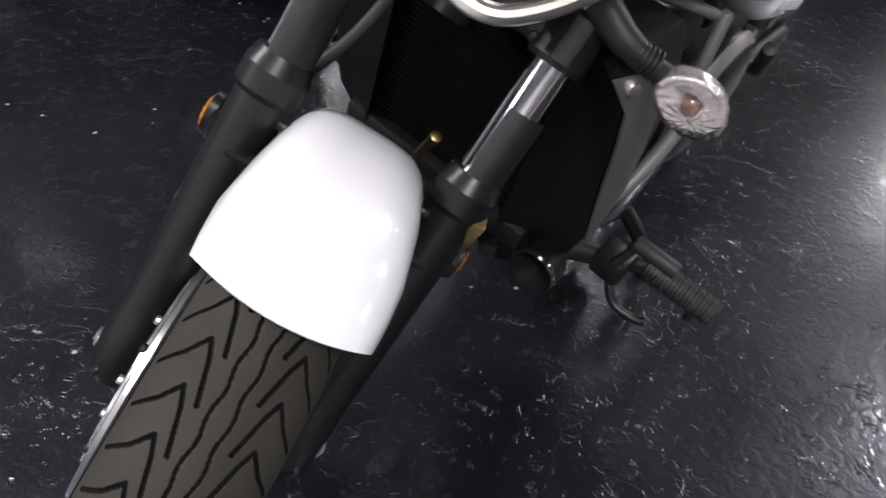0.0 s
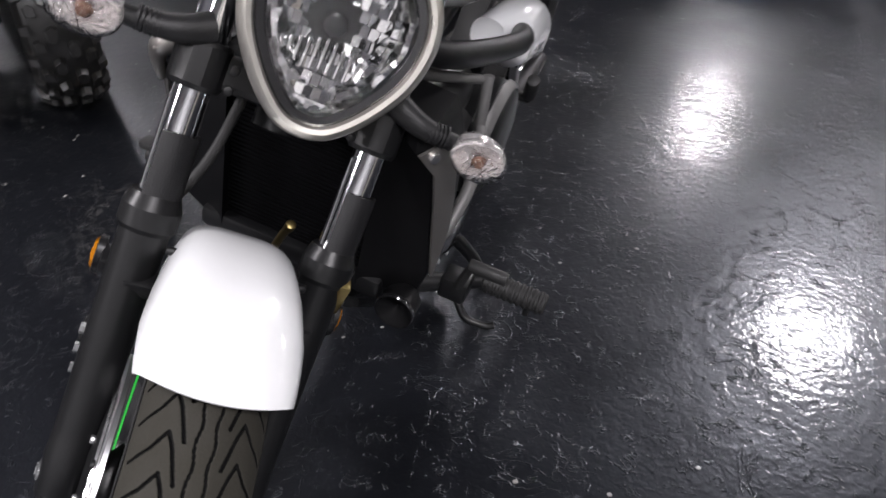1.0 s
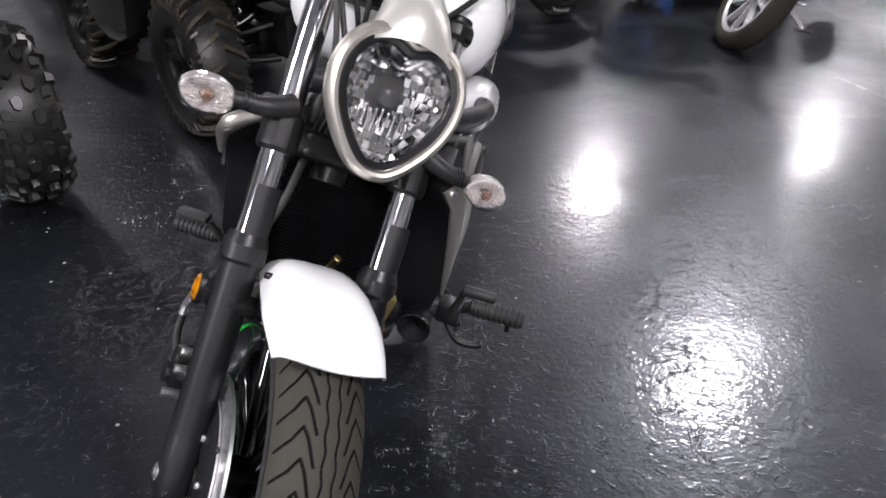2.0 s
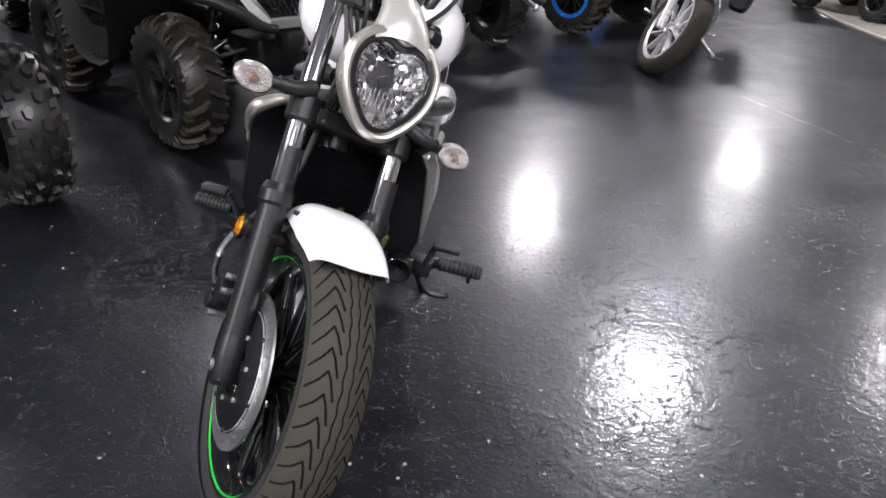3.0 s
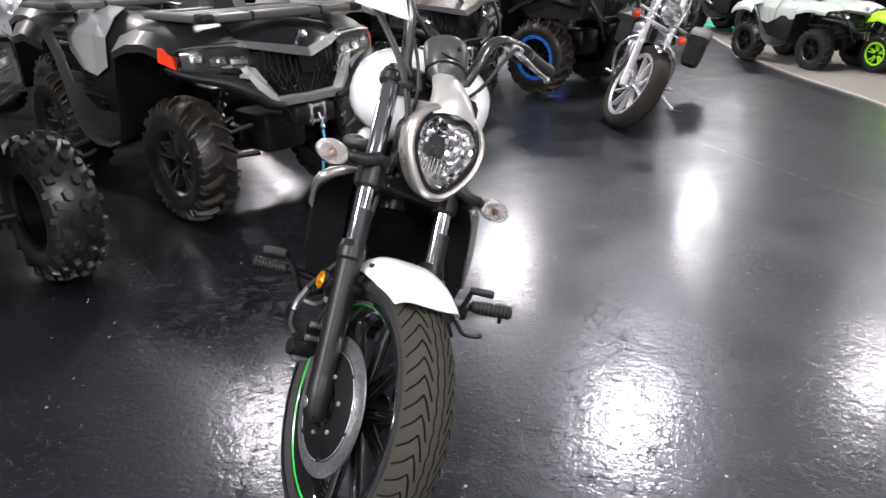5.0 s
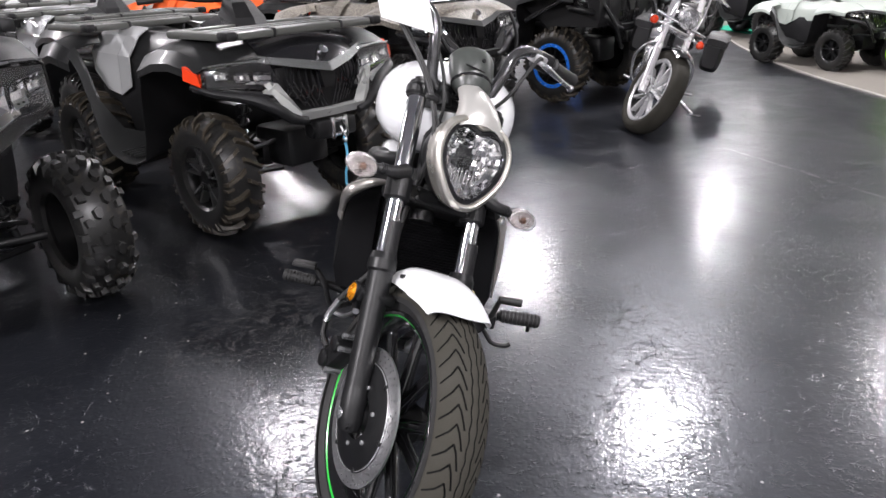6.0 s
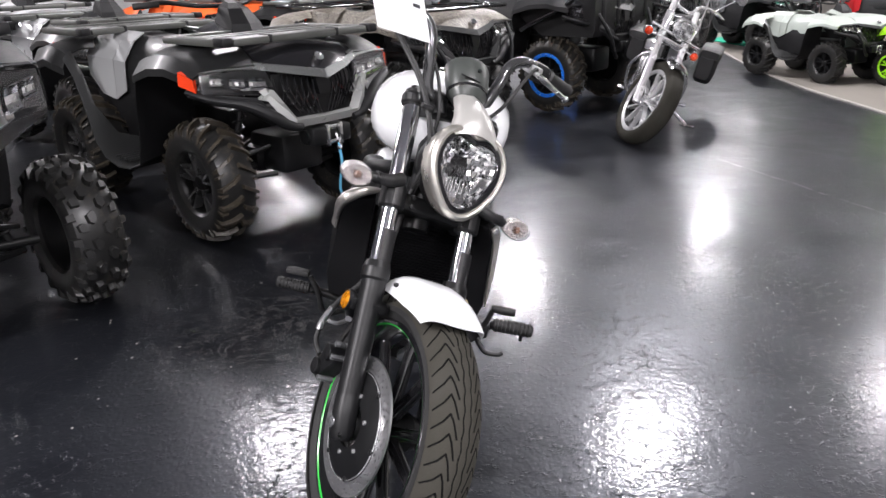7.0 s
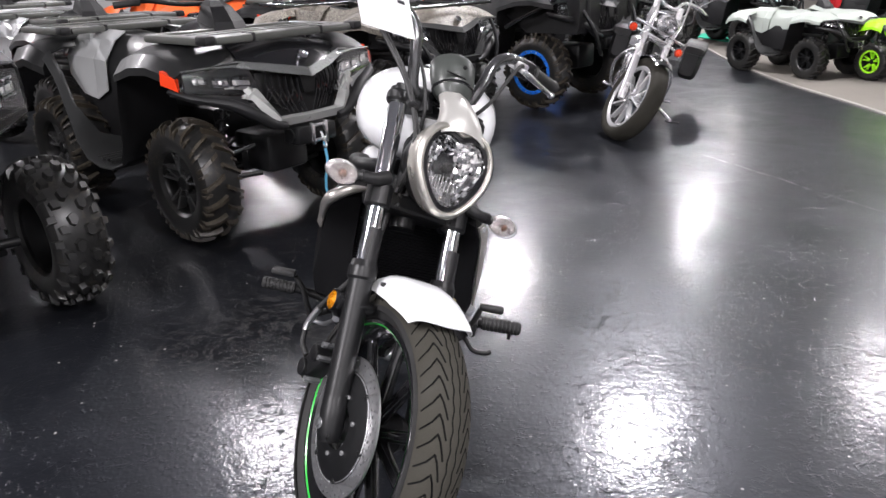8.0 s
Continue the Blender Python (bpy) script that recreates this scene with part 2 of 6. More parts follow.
M_RACK = mat("grey_rack_plastic", (0.085, 0.088, 0.080), 0.34, vary=0.2, bump=0.15, fine=320)
M_BULB = mat("frosted_amber_bulb", (0.13, 0.075, 0.055), 0.25, glass=0.2, vary=0.1)
M_DISC = mat("brake_disc_steel", (0.64, 0.64, 0.65), 0.33, 0.95, vary=0.08, fine=420)
M_LAMP = bpy.data.materials.new("lamp_diffuser")
M_LAMP.use_nodes = True
M_LAMP.node_tree.nodes["Principled BSDF"].inputs["Emission Color"].default_value = (0.95, 0.97, 1.0, 1)
M_LAMP.node_tree.nodes["Principled BSDF"].inputs["Emission Strength"].default_value = 6.0


def camo_material():
    m = mat("camo_wrap", (0.19, 0.175, 0.145), 0.45, vary=0.3)
    t = m.node_tree
    n, l = t.nodes, t.links
    vor = n.new("ShaderNodeTexVoronoi")
    vor.inputs["Scale"].default_value = 24.0
    ramp = n.new("ShaderNodeValToRGB")
    for k, (pos, c) in enumerate(((0.0, (0.035, 0.032, 0.026)), (0.35, (0.15, 0.135, 0.11)), (0.6, (0.30, 0.275, 0.235)), (0.85, (0.08, 0.07, 0.054)))):
        e = ramp.color_ramp.elements[k] if k < 2 else ramp.color_ramp.elements.new(pos)
        e.position, e.color = pos, (*c, 1)
    ramp.color_ramp.interpolation = "CONSTANT"
    warp = n.new("ShaderNodeTexNoise")
    warp.inputs["Scale"].default_value = 12.0
    warp.inputs["Detail"].default_value = 6.0
    co = n.new("ShaderNodeTexCoord")
    l.new(co.outputs["Object"], warp.inputs["Vector"])
    l.new(warp.outputs["Color"], vor.inputs["Vector"])
    l.new(vor.outputs["Distance"], ramp.inputs["Fac"])
    l.new(ramp.outputs["Color"], n["Principled BSDF"].inputs["Base Color"])
    return m


M_CAMO = camo_material()

# ---- mesh helpers ----
I4 = Matrix.Identity(4)


def finish(name, bm, material, sharp=38):
    """Mesh from bm: smooth faces with hard edges kept."""
    bm.normal_update()
    for f in bm.faces:
        f.smooth = True
    for e in bm.edges:
        if len(e.link_faces) == 2 and e.calc_face_angle(0) > radians(sharp):
            e.smooth = False
    me = bpy.data.meshes.new(name)
    bm.to_mesh(me)
    bm.free()
    for m in material if isinstance(material, (list, tuple)) else [material]:
        me.materials.append(m)
    return me


def part(name, bm, material, parent=None, label="", m=None, sharp=38):
    if m is not None:
        bm.transform(m)
    ob = new(name, finish(name, bm, material, sharp))
    ob.parent = parent
    if label:
        tagged(ob, label)
    return ob


def thing(name, label, category, m=I4, group="", kind=""):
    ob = new(name)
    ob.empty_display_size = 0.1
    ob.matrix_basis = m
    return tagged(ob, label, category, group, kind)


def join(*bms):
    out = bmesh.new()
    for b in bms:
        me = bpy.data.meshes.new("tmp")
        b.to_mesh(me)
        b.free()
        out.from_mesh(me)
        bpy.data.meshes.remove(me)
    return out


def box(c, s, bev=0.0, m=None, seg=2):
    bm = bmesh.new()
    bmesh.ops.create_cube(bm, size=1)
    bm.transform(Matrix.Translation(c) @ Matrix.Diagonal((*s, 1)))
    if bev:
        bmesh.ops.bevel(bm, geom=bm.edges[:], offset=bev, segments=seg, profile=0.5, affect="EDGES")
    if m is not None:
        bm.transform(m)
    return bm


def skin(rings, closed=True, cap=True, loop=False):
    """Quads between rings of equal length; closed: each ring is a loop; loop: the last ring joins the first."""
    bm = bmesh.new()
    vs = [[bm.verts.new(p) for p in r] for r in rings]
    k = len(rings[0])
    for a, b in zip(vs, vs[1:] + vs[:1] if loop else vs[1:]):
        for i in range(k if closed else k - 1):
            j = (i + 1) % k
            bm.faces.new((a[i], a[j], b[j], b[i]))
    if cap and closed and not loop:
        bm.faces.new(vs[0][::-1])
        bm.faces.new(vs[-1])
    bmesh.ops.recalc_face_normals(bm, faces=bm.faces[:])
    return bm


def spline(pts, n=6, closed=False):
    """Catmull-Rom through the points, n steps a span."""
    P = [Vector(p) for p in pts]
    k = len(P)
    out = []
    for i in range(k if closed else k - 1):
        if closed:
            a, b, c, d = P[i - 1], P[i], P[(i + 1) % k], P[(i + 2) % k]
        else:
            a, b, c, d = P[max(i - 1, 0)], P[i], P[i + 1], P[min(i + 2, k - 1)]
        for s in range(n):
            t = s / n
            out.append(0.5 * ((2 * b) + (c - a) * t + (2 * a - 5 * b + 4 * c - d) * t * t + (3 * b - a - 3 * c + d) * t ** 3))
    if not closed:
        out.append(P[-1])
    return out


def tube(pts, r, seg=12, n=6, closed=False, smooth=True, cap=True):
    """A round bar along the points; r: one radius, or one a point."""
    rad = list(r) if isinstance(r, (list, tuple)) else None
    path = spline(pts, n, closed) if smooth and len(pts) > 2 else [Vector(p) for p in pts]
    if rad and len(path) != len(rad):
        x = np.linspace(0, 1, len(rad))
        rad = [float(v) for v in np.interp(np.linspace(0, 1, len(path)), x, rad)]
    rings, up = [], None
    for i, p in enumerate(path):
        if closed:
            d = path[(i + 1) % len(path)] - path[i - 1]
        else:
            d = path[min(i + 1, len(path) - 1)] - path[max(i - 1, 0)]
        d.normalize()
        if up is None:
            up = d.orthogonal().normalized()
        up = (up - d * up.dot(d)).normalized()
        side = d.cross(up)
        q = rad[i] if rad else r
        rings.append([p + q * (up * math.cos(a) + side * math.sin(a)) for a in (2 * math.pi * k / seg for k in range(seg))])
    return skin(rings, cap=cap, loop=closed)


def rod(a, b, r, seg=16, bev=0.0):
    a, b = Vector(a), Vector(b)
    d = (b - a).normalized()
    if not bev:
        return tube([a, b], r, seg)
    return tube([a, a + d * bev * 0.3, a + d * bev, b - d * bev, b - d * bev * 0.3, b], [r - bev, r - bev * 0.3, r, r, r - bev * 0.3, r - bev], seg, smooth=False)


def lathe(profile, seg=48, m=None, closed=False):
    """Turns (radius, x) pairs about the x axis."""
    rings = []
    for k in range(seg):
        a = 2 * math.pi * k / seg
        rings.append([(x, r * math.sin(a), r * math.cos(a)) for r, x in profile])
    bm = skin(rings, closed=closed, cap=False, loop=True)
    if m is not None:
        bm.transform(m)
    return bm


def plate(outline, depth, m=None, bev=0.0):
    """A flat outline in x, y, given thickness along z."""
    bm = bmesh.new()
    vs = [bm.verts.new((x, y, 0)) for x, y in outline]
    f = bm.faces.new(vs)
    ext = bmesh.ops.extrude_face_region(bm, geom=[f])
    bmesh.ops.translate(bm, verts=[v for v in ext["geom"] if isinstance(v, bmesh.types.BMVert)], vec=(0, 0, depth))
    bmesh.ops.recalc_face_normals(bm, faces=bm.faces[:])
    if bev:
        bmesh.ops.bevel(bm, geom=bm.edges[:], offset=bev, segments=2, profile=0.5, affect="EDGES")
    if m is not None:
        bm.transform(m)
    return bm


def thicken(bm, t):
    """Gives an open sheet thickness t."""
    bmesh.ops.recalc_face_normals(bm, faces=bm.faces[:])
    bmesh.ops.solidify(bm, geom=bm.faces[:], thickness=t)
    bmesh.ops.recalc_face_normals(bm, faces=bm.faces[:])
    return bm


def axes(o, x, y, z):
    """The matrix that takes local axes to x, y, z at o."""
    m = Matrix.Identity(4)
    for i, v in enumerate((x, y, z)):
        v = Vector(v)
        for j in range(3):
            m[j][i] = v[j]
    for j in range(3):
        m[j][3] = o[j]
    return m


def grid_mesh(name, verts, rows, cols, wrap, mats, index=None):
    """A mesh over a numpy grid rows x cols of points, wrapped along the rows if asked."""
    i, j = np.meshgrid(np.arange(rows if wrap else rows - 1), np.arange(cols - 1), indexing="ij")
    i2 = (i + 1) % rows
    f = np.stack((i * cols + j, i2 * cols + j, i2 * cols + j + 1, i * cols + j + 1), -1).reshape(-1, 4)
    me = bpy.data.meshes.new(name)
    me.from_pydata(verts.reshape(-1, 3).tolist(), [], f.tolist())
    for m in mats:
        me.materials.append(m)
    me.polygons.foreach_set("use_smooth", [True] * len(me.polygons))
    if index is not None:
        me.polygons.foreach_set("material_index", index.astype(int).ravel().tolist())
    me.update()
    return me

# ---- the hall ----
def slab(name, c, s, material, label, category):
    ob = part(name, box(c, s), material)
    return tagged(ob, label, category, kind="structure")


slab("floor", (1, 11, -0.05), (26, 34.4, 0.1), M_FLOOR, "glossy black painted concrete floor with scuffs and specks", "floor")
slab("ceiling", (1, 11, 4.3), (26, 34.4, 0.1), M_CEIL, "plain grey hall ceiling above the lamps", "ceiling")
slab("wall_north", (1, 28.1, 2.1), (26, 0.2, 4.3), M_WALL, "plain pale grey painted hall wall, unseen, added to close the room", "wall")
# added out of view, close and pale, to bounce light onto the chrome
slab("wall_south", (1, -6.1, 2.1), (26, 0.2, 4.3), M_WALL, "plain pale grey painted hall wall, unseen, added to close the room", "wall")
slab("wall_west", (-12.1, 11, 2.1), (0.2, 34.4, 4.3), M_WALL, "plain pale grey painted hall wall, unseen, added to close the room", "wall")
slab("wall_east", (14.1, 11, 2.1), (0.2, 34.4, 4.3), M_WALL, "plain pale grey painted hall wall, unseen, added to close the room", "wall")


EDGE = [(3.2, -2.0), (3.75, 2.5), (3.93, 4.5), (3.93, 5.9), (4.05, 7.2), (4.28, 8.7), (4.9, 11.5), (5.4, 14.0), (6.0, 20.0)]
edge_line = spline([(x, y, 0) for x, y in EDGE], 5)


def ribbon(a, b, z0, z1):
    """A low slab between two lines."""
    rings = []
    for p, q in zip(a, b):
        rings.append([(p[0], p[1], z0), (q[0], q[1], z0), (q[0], q[1], z1), (p[0], p[1], z1)])
    return skin(rings)


far_line = [(13.9, p[1], 0) for p in edge_line]
tagged(part("carpet", ribbon([(p[0] + 0.05, p[1], 0) for p in edge_line], far_line, 0.001, 0.010), M_CARPET),
       "worn warm grey exhibition carpet on the hall floor", "carpet", kind="structure")
tagged(part("carpet_edge_strip", ribbon([(p[0] + 0.012, p[1], 0) for p in edge_line], [(p[0] + 0.05, p[1], 0) for p in edge_line], 0.001, 0.013), M_STRIP),
       "scuffed pale taped strip along the carpet edge", "trim", kind="structure")


def turf(x0, y0, x1, y1, w):
    d = Vector((x1 - x0, y1 - y0, 0)).normalized()
    s = Vector((-d.y, d.x, 0)) * w
    a = [Vector((x0, y0, 0)), Vector((x1, y1, 0))]
    return ribbon(a, [p + s for p in a], 0.011, 0.022)


tagged(part("green_mat", turf(5.42, 6.6, 4.72, 11.0, -1.6), M_GREEN_MAT), "green artificial turf strip lying on the carpet", "mat", kind="structure")


def ceiling_lamp(x, y, share=1.0):
    th = thing("ceiling_lamp", "round white high-bay lamp hanging from the ceiling, some added as unseen fill", "ceiling lamp", Matrix.Translation((x, y, LAMP_H)), "high-bay lamps")
    turn = pose(0, 0, 0, 0, 90, 0)
    part("housing", lathe([(0.02, -0.16), (0.09, -0.16), (0.12, -0.08), (0.40, -0.03), (0.42, 0.02), (0.40, 0.02), (0.38, -0.01), (0.0, -0.02)], 32, turn), M_GREY_PLASTIC, th)
    part("rod", rod((0, 0, 0.15), (0, 0, 0.75), 0.012), M_STEEL, th)
    data = bpy.data.lights.new("high_bay_or_fill", "AREA")
    data.shape, data.size, data.energy, data.color = "DISK", 0.74, LAMP_POWER * share, (1.0, 0.957, 1.0)
    lamp = new("lamp_light", data)
    lamp.location = (x, y, LAMP_H - 0.025)
    return th


for spot in LAMPS:
    ceiling_lamp(*spot)

# ---- the white cruiser motorcycle on its side stand ----
RAKE, LEAN_ANGLE, TURNED, HEADING = radians(31), 13.3, 29.6, -5.0
BIKE = Matrix.Translation((-0.0019, 0.054, -0.0087)) @ pose(0, 0, 0, 0, 0, HEADING) @ pose(0, 0, 0, 0, LEAN_ANGLE, 0)
HEAD_DIR = Vector((0, math.sin(RAKE), math.cos(RAKE)))
PIVOT = Vector((0, -0.12, 0))
STEER = Matrix.Translation(PIVOT) @ Matrix.Rotation(radians(TURNED), 4, HEAD_DIR) @ Matrix.Translation(-PIVOT) @ Matrix.Translation((-0.002, 0, 0))
AXLE_Z = 0.3125
bike = thing("motorcycle", "white and black cruiser motorcycle leaning on its side stand", "motorcycle", BIKE)


def fk(x, s, out=0.0):
    """A point s metres up the fork line from the axle, out metres ahead of it."""
    return Vector((x, s * math.sin(RAKE) - out * math.cos(RAKE), AXLE_Z + s * math.cos(RAKE) + out * math.sin(RAKE)))


def tyre_tread(name, R, half, pitch, rows, cols, depth, mats, turn=1):
    """A road tyre: round carcass whose tread has two centre grooves and curved chevron cuts."""
    th = np.linspace(0, 2 * np.pi, rows, endpoint=False)
    v = np.linspace(-1, 1, cols)
    crown = half * 1.18
    arc = v * 1.28
    x = crown * np.sin(arc) * half / (crown * np.sin(1.28)) * 1.0
    drop = crown * (1 - np.cos(arc)) * 0.86
    across = v * half * 1.25
    S, V = np.meshgrid(th * R, across, indexing="ij")
    count = round(2 * np.pi * R / pitch)
    p = 2 * np.pi * R / count

    def seg(s, w, a, b):
        d = np.array(b) - np.array(a)
        t = np.clip(((s - a[0]) * d[0] + (w - a[1]) * d[1]) / (d @ d), 0, 1)
        return np.hypot(s - a[0] - t * d[0], w - a[1] - t * d[1])

    dist = np.full(S.shape, 1.0)
    for side in (1, -1):
        w = V * side
        for shift in (-2, -1, 0, 1, 2):
            s = turn * ((S + (p / 2 if side < 0 else 0)) % p + shift * p)
            for a, b in (((0, 0.032), (-0.016, 0.045)), ((-0.016, 0.045), (-0.031, 0.066)), ((0, 0.032), (-0.014, 0.026)), ((-0.014, 0.026), (-0.046, 0.0175))):
                dist = np.minimum(dist, seg(s, w, a, b))
        dist = np.minimum(dist, np.abs(w - (0.0072 + 0.0012 * np.sin(2 * np.pi * S / p))) + 0.0004)
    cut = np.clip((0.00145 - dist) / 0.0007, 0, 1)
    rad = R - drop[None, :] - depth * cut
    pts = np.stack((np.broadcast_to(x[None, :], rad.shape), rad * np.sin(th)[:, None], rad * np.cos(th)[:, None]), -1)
    # faces inside the cuts get the second material, which carries their shade as colour
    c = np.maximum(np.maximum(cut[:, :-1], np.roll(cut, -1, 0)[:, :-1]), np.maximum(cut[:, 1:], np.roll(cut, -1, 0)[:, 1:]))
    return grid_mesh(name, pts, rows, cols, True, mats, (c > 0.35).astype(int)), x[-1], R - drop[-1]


W_FRONT = STEER @ Matrix.Translation((0, 0, AXLE_Z))
front_wheel = thing("front_wheel", "", "", I4)
front_wheel.parent = bike
tagged(front_wheel, "black cast wheel with a thin green stripe")
mesh, edge_x, edge_r = tyre_tread("tread", 0.3125, 0.060, 0.0375, 1900, 150, 0.0045, [M_TREAD, M_GROOVE_SHADE])
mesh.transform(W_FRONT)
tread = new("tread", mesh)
tread.parent = front_wheel
tagged(tread, "dusty road tyre tread with chevron grooves")
side_profile = [(edge_r + 0.001, edge_x - 0.0005), (edge_r - 0.012, edge_x + 0.002), (0.268, edge_x + 0.001), (0.252, edge_x - 0.006), (0.240, edge_x - 0.012)]
for sgn in (1, -1):
    part("sidewall", lathe([(r, x * sgn) for r, x in side_profile], 96), M_RUBBER, front_wheel, m=W_FRONT)
rim_profile = [(0.243, 0.045), (0.236, 0.051), (0.228, 0.050), (0.222, 0.041), (0.212, 0.032), (0.205, 0.0), (0.212, -0.032), (0.222, -0.041), (0.228, -0.050), (0.236, -0.051), (0.243, -0.045)]
part("rim", lathe(rim_profile, 96), M_BLACK_GLOSS, front_wheel, "gloss black rim", m=W_FRONT)
for sgn in (1, -1):
    part("rim_stripe", lathe([(0.2290, sgn * 0.0510), (0.2274, sgn * 0.0497), (0.2256, sgn * 0.0478)], 96), M_GREEN, front_wheel, "bright green pinstripe", m=W_FRONT)
part("hub", lathe([(0.0, -0.085), (0.03, -0.085), (0.035, -0.06), (0.045, -0.05), (0.036, -0.03), (0.036, 0.03), (0.045, 0.05), (0.035, 0.07), (0.0, 0.07)], 40), M_BLACK, front_wheel, m=W_FRONT)
for k in range(10):
    a = 2 * math.pi * (k // 2) / 5 + (0.13 if k % 2 else -0.13)
    b = 2 * math.pi * (k // 2) / 5 + (0.30 if k % 2 else -0.30)
    p0 = Vector((0, 0.035 * math.sin(a), 0.035 * math.cos(a)))
    p1 = Vector((0, 0.210 * math.sin(b), 0.210 * math.cos(b)))
    d = (p1 - p0).normalized()
    q = Vector((1, 0, 0)).cross(d)
    rings = []
    for f in (0, 0.25, 0.5, 0.75, 1):
        c = p0.lerp(p1, f)
        wdt, thk = 0.014 + 0.004 * abs(f - 0.4), 0.018 - 0.006 * f
        rings.append([c + q * wdt * math.cos(t) + Vector((1, 0, 0)) * thk * math.sin(t) for t in (2 * math.pi * i / 10 for i in range(10))])
    part("spoke", skin(rings), M_BLACK_GLOSS, front_wheel, m=W_FRONT)


def disc_brake(r0, r1, x, thick):
    n_t, n_r = 288, 9
    bm = bmesh.new()
    vs = [[bm.verts.new((x, (r0 + (r1 - r0) * j / n_r) * math.sin(2 * math.pi * i / n_t), (r0 + (r1 - r0) * j / n_r) * math.cos(2 * math.pi * i / n_t))) for j in range(n_r + 1)] for i in range(n_t)]
    for i in range(n_t):
        for j in range(n_r):
            k = i % 12
            if (k in (1, 2) and j == 2) or (k in (5, 6) and j == 4) or (k in (9, 10) and j == 6) or (k in (3, 4) and j == 7) or (k in (7, 8) and j == 1):
                continue
            a, b = vs[i], vs[(i + 1) % n_t]
            bm.faces.new((a[j], a[j + 1], b[j + 1], b[j]))
    return thicken(bm, thick)


part("brake_disc", disc_brake(0.116, 0.150, -0.074, 0.005), M_DISC, front_wheel, "drilled bright steel brake disc", m=W_FRONT)
part("disc_edge", lathe([(0.1145, -0.0795), (0.1165, -0.0800), (0.1165, -0.0735), (0.1145, -0.0735)], 96, closed=True), M_BRIGHT, front_wheel, "bright inner edge of the disc", m=W_FRONT)
part("disc_carrier", lathe([(0.118, -0.076), (0.112, -0.080), (0.070, -0.084), (0.050, -0.086), (0.050, -0.078), (0.118, -0.070)], 60), M_BLACK, front_wheel, "black disc carrier", m=W_FRONT)
for k in range(6):
    a = 2 * math.pi * k / 6 + 0.2
    c = Vector((-0.083, 0.066 * math.sin(a), 0.066 * math.cos(a)))
    part("disc_bolt", rod(c, c + Vector((-0.006, 0, 0)), 0.005, 8, 0.001), M_ALLOY, front_wheel, m=W_FRONT)
    a += 0.5
    c = Vector((-0.077, 0.113 * math.sin(a), 0.113 * math.cos(a)))
    part("disc_button", rod(c, c + Vector((-0.006, 0, 0)), 0.006, 12, 0.002), M_BLACK, front_wheel, m=W_FRONT)

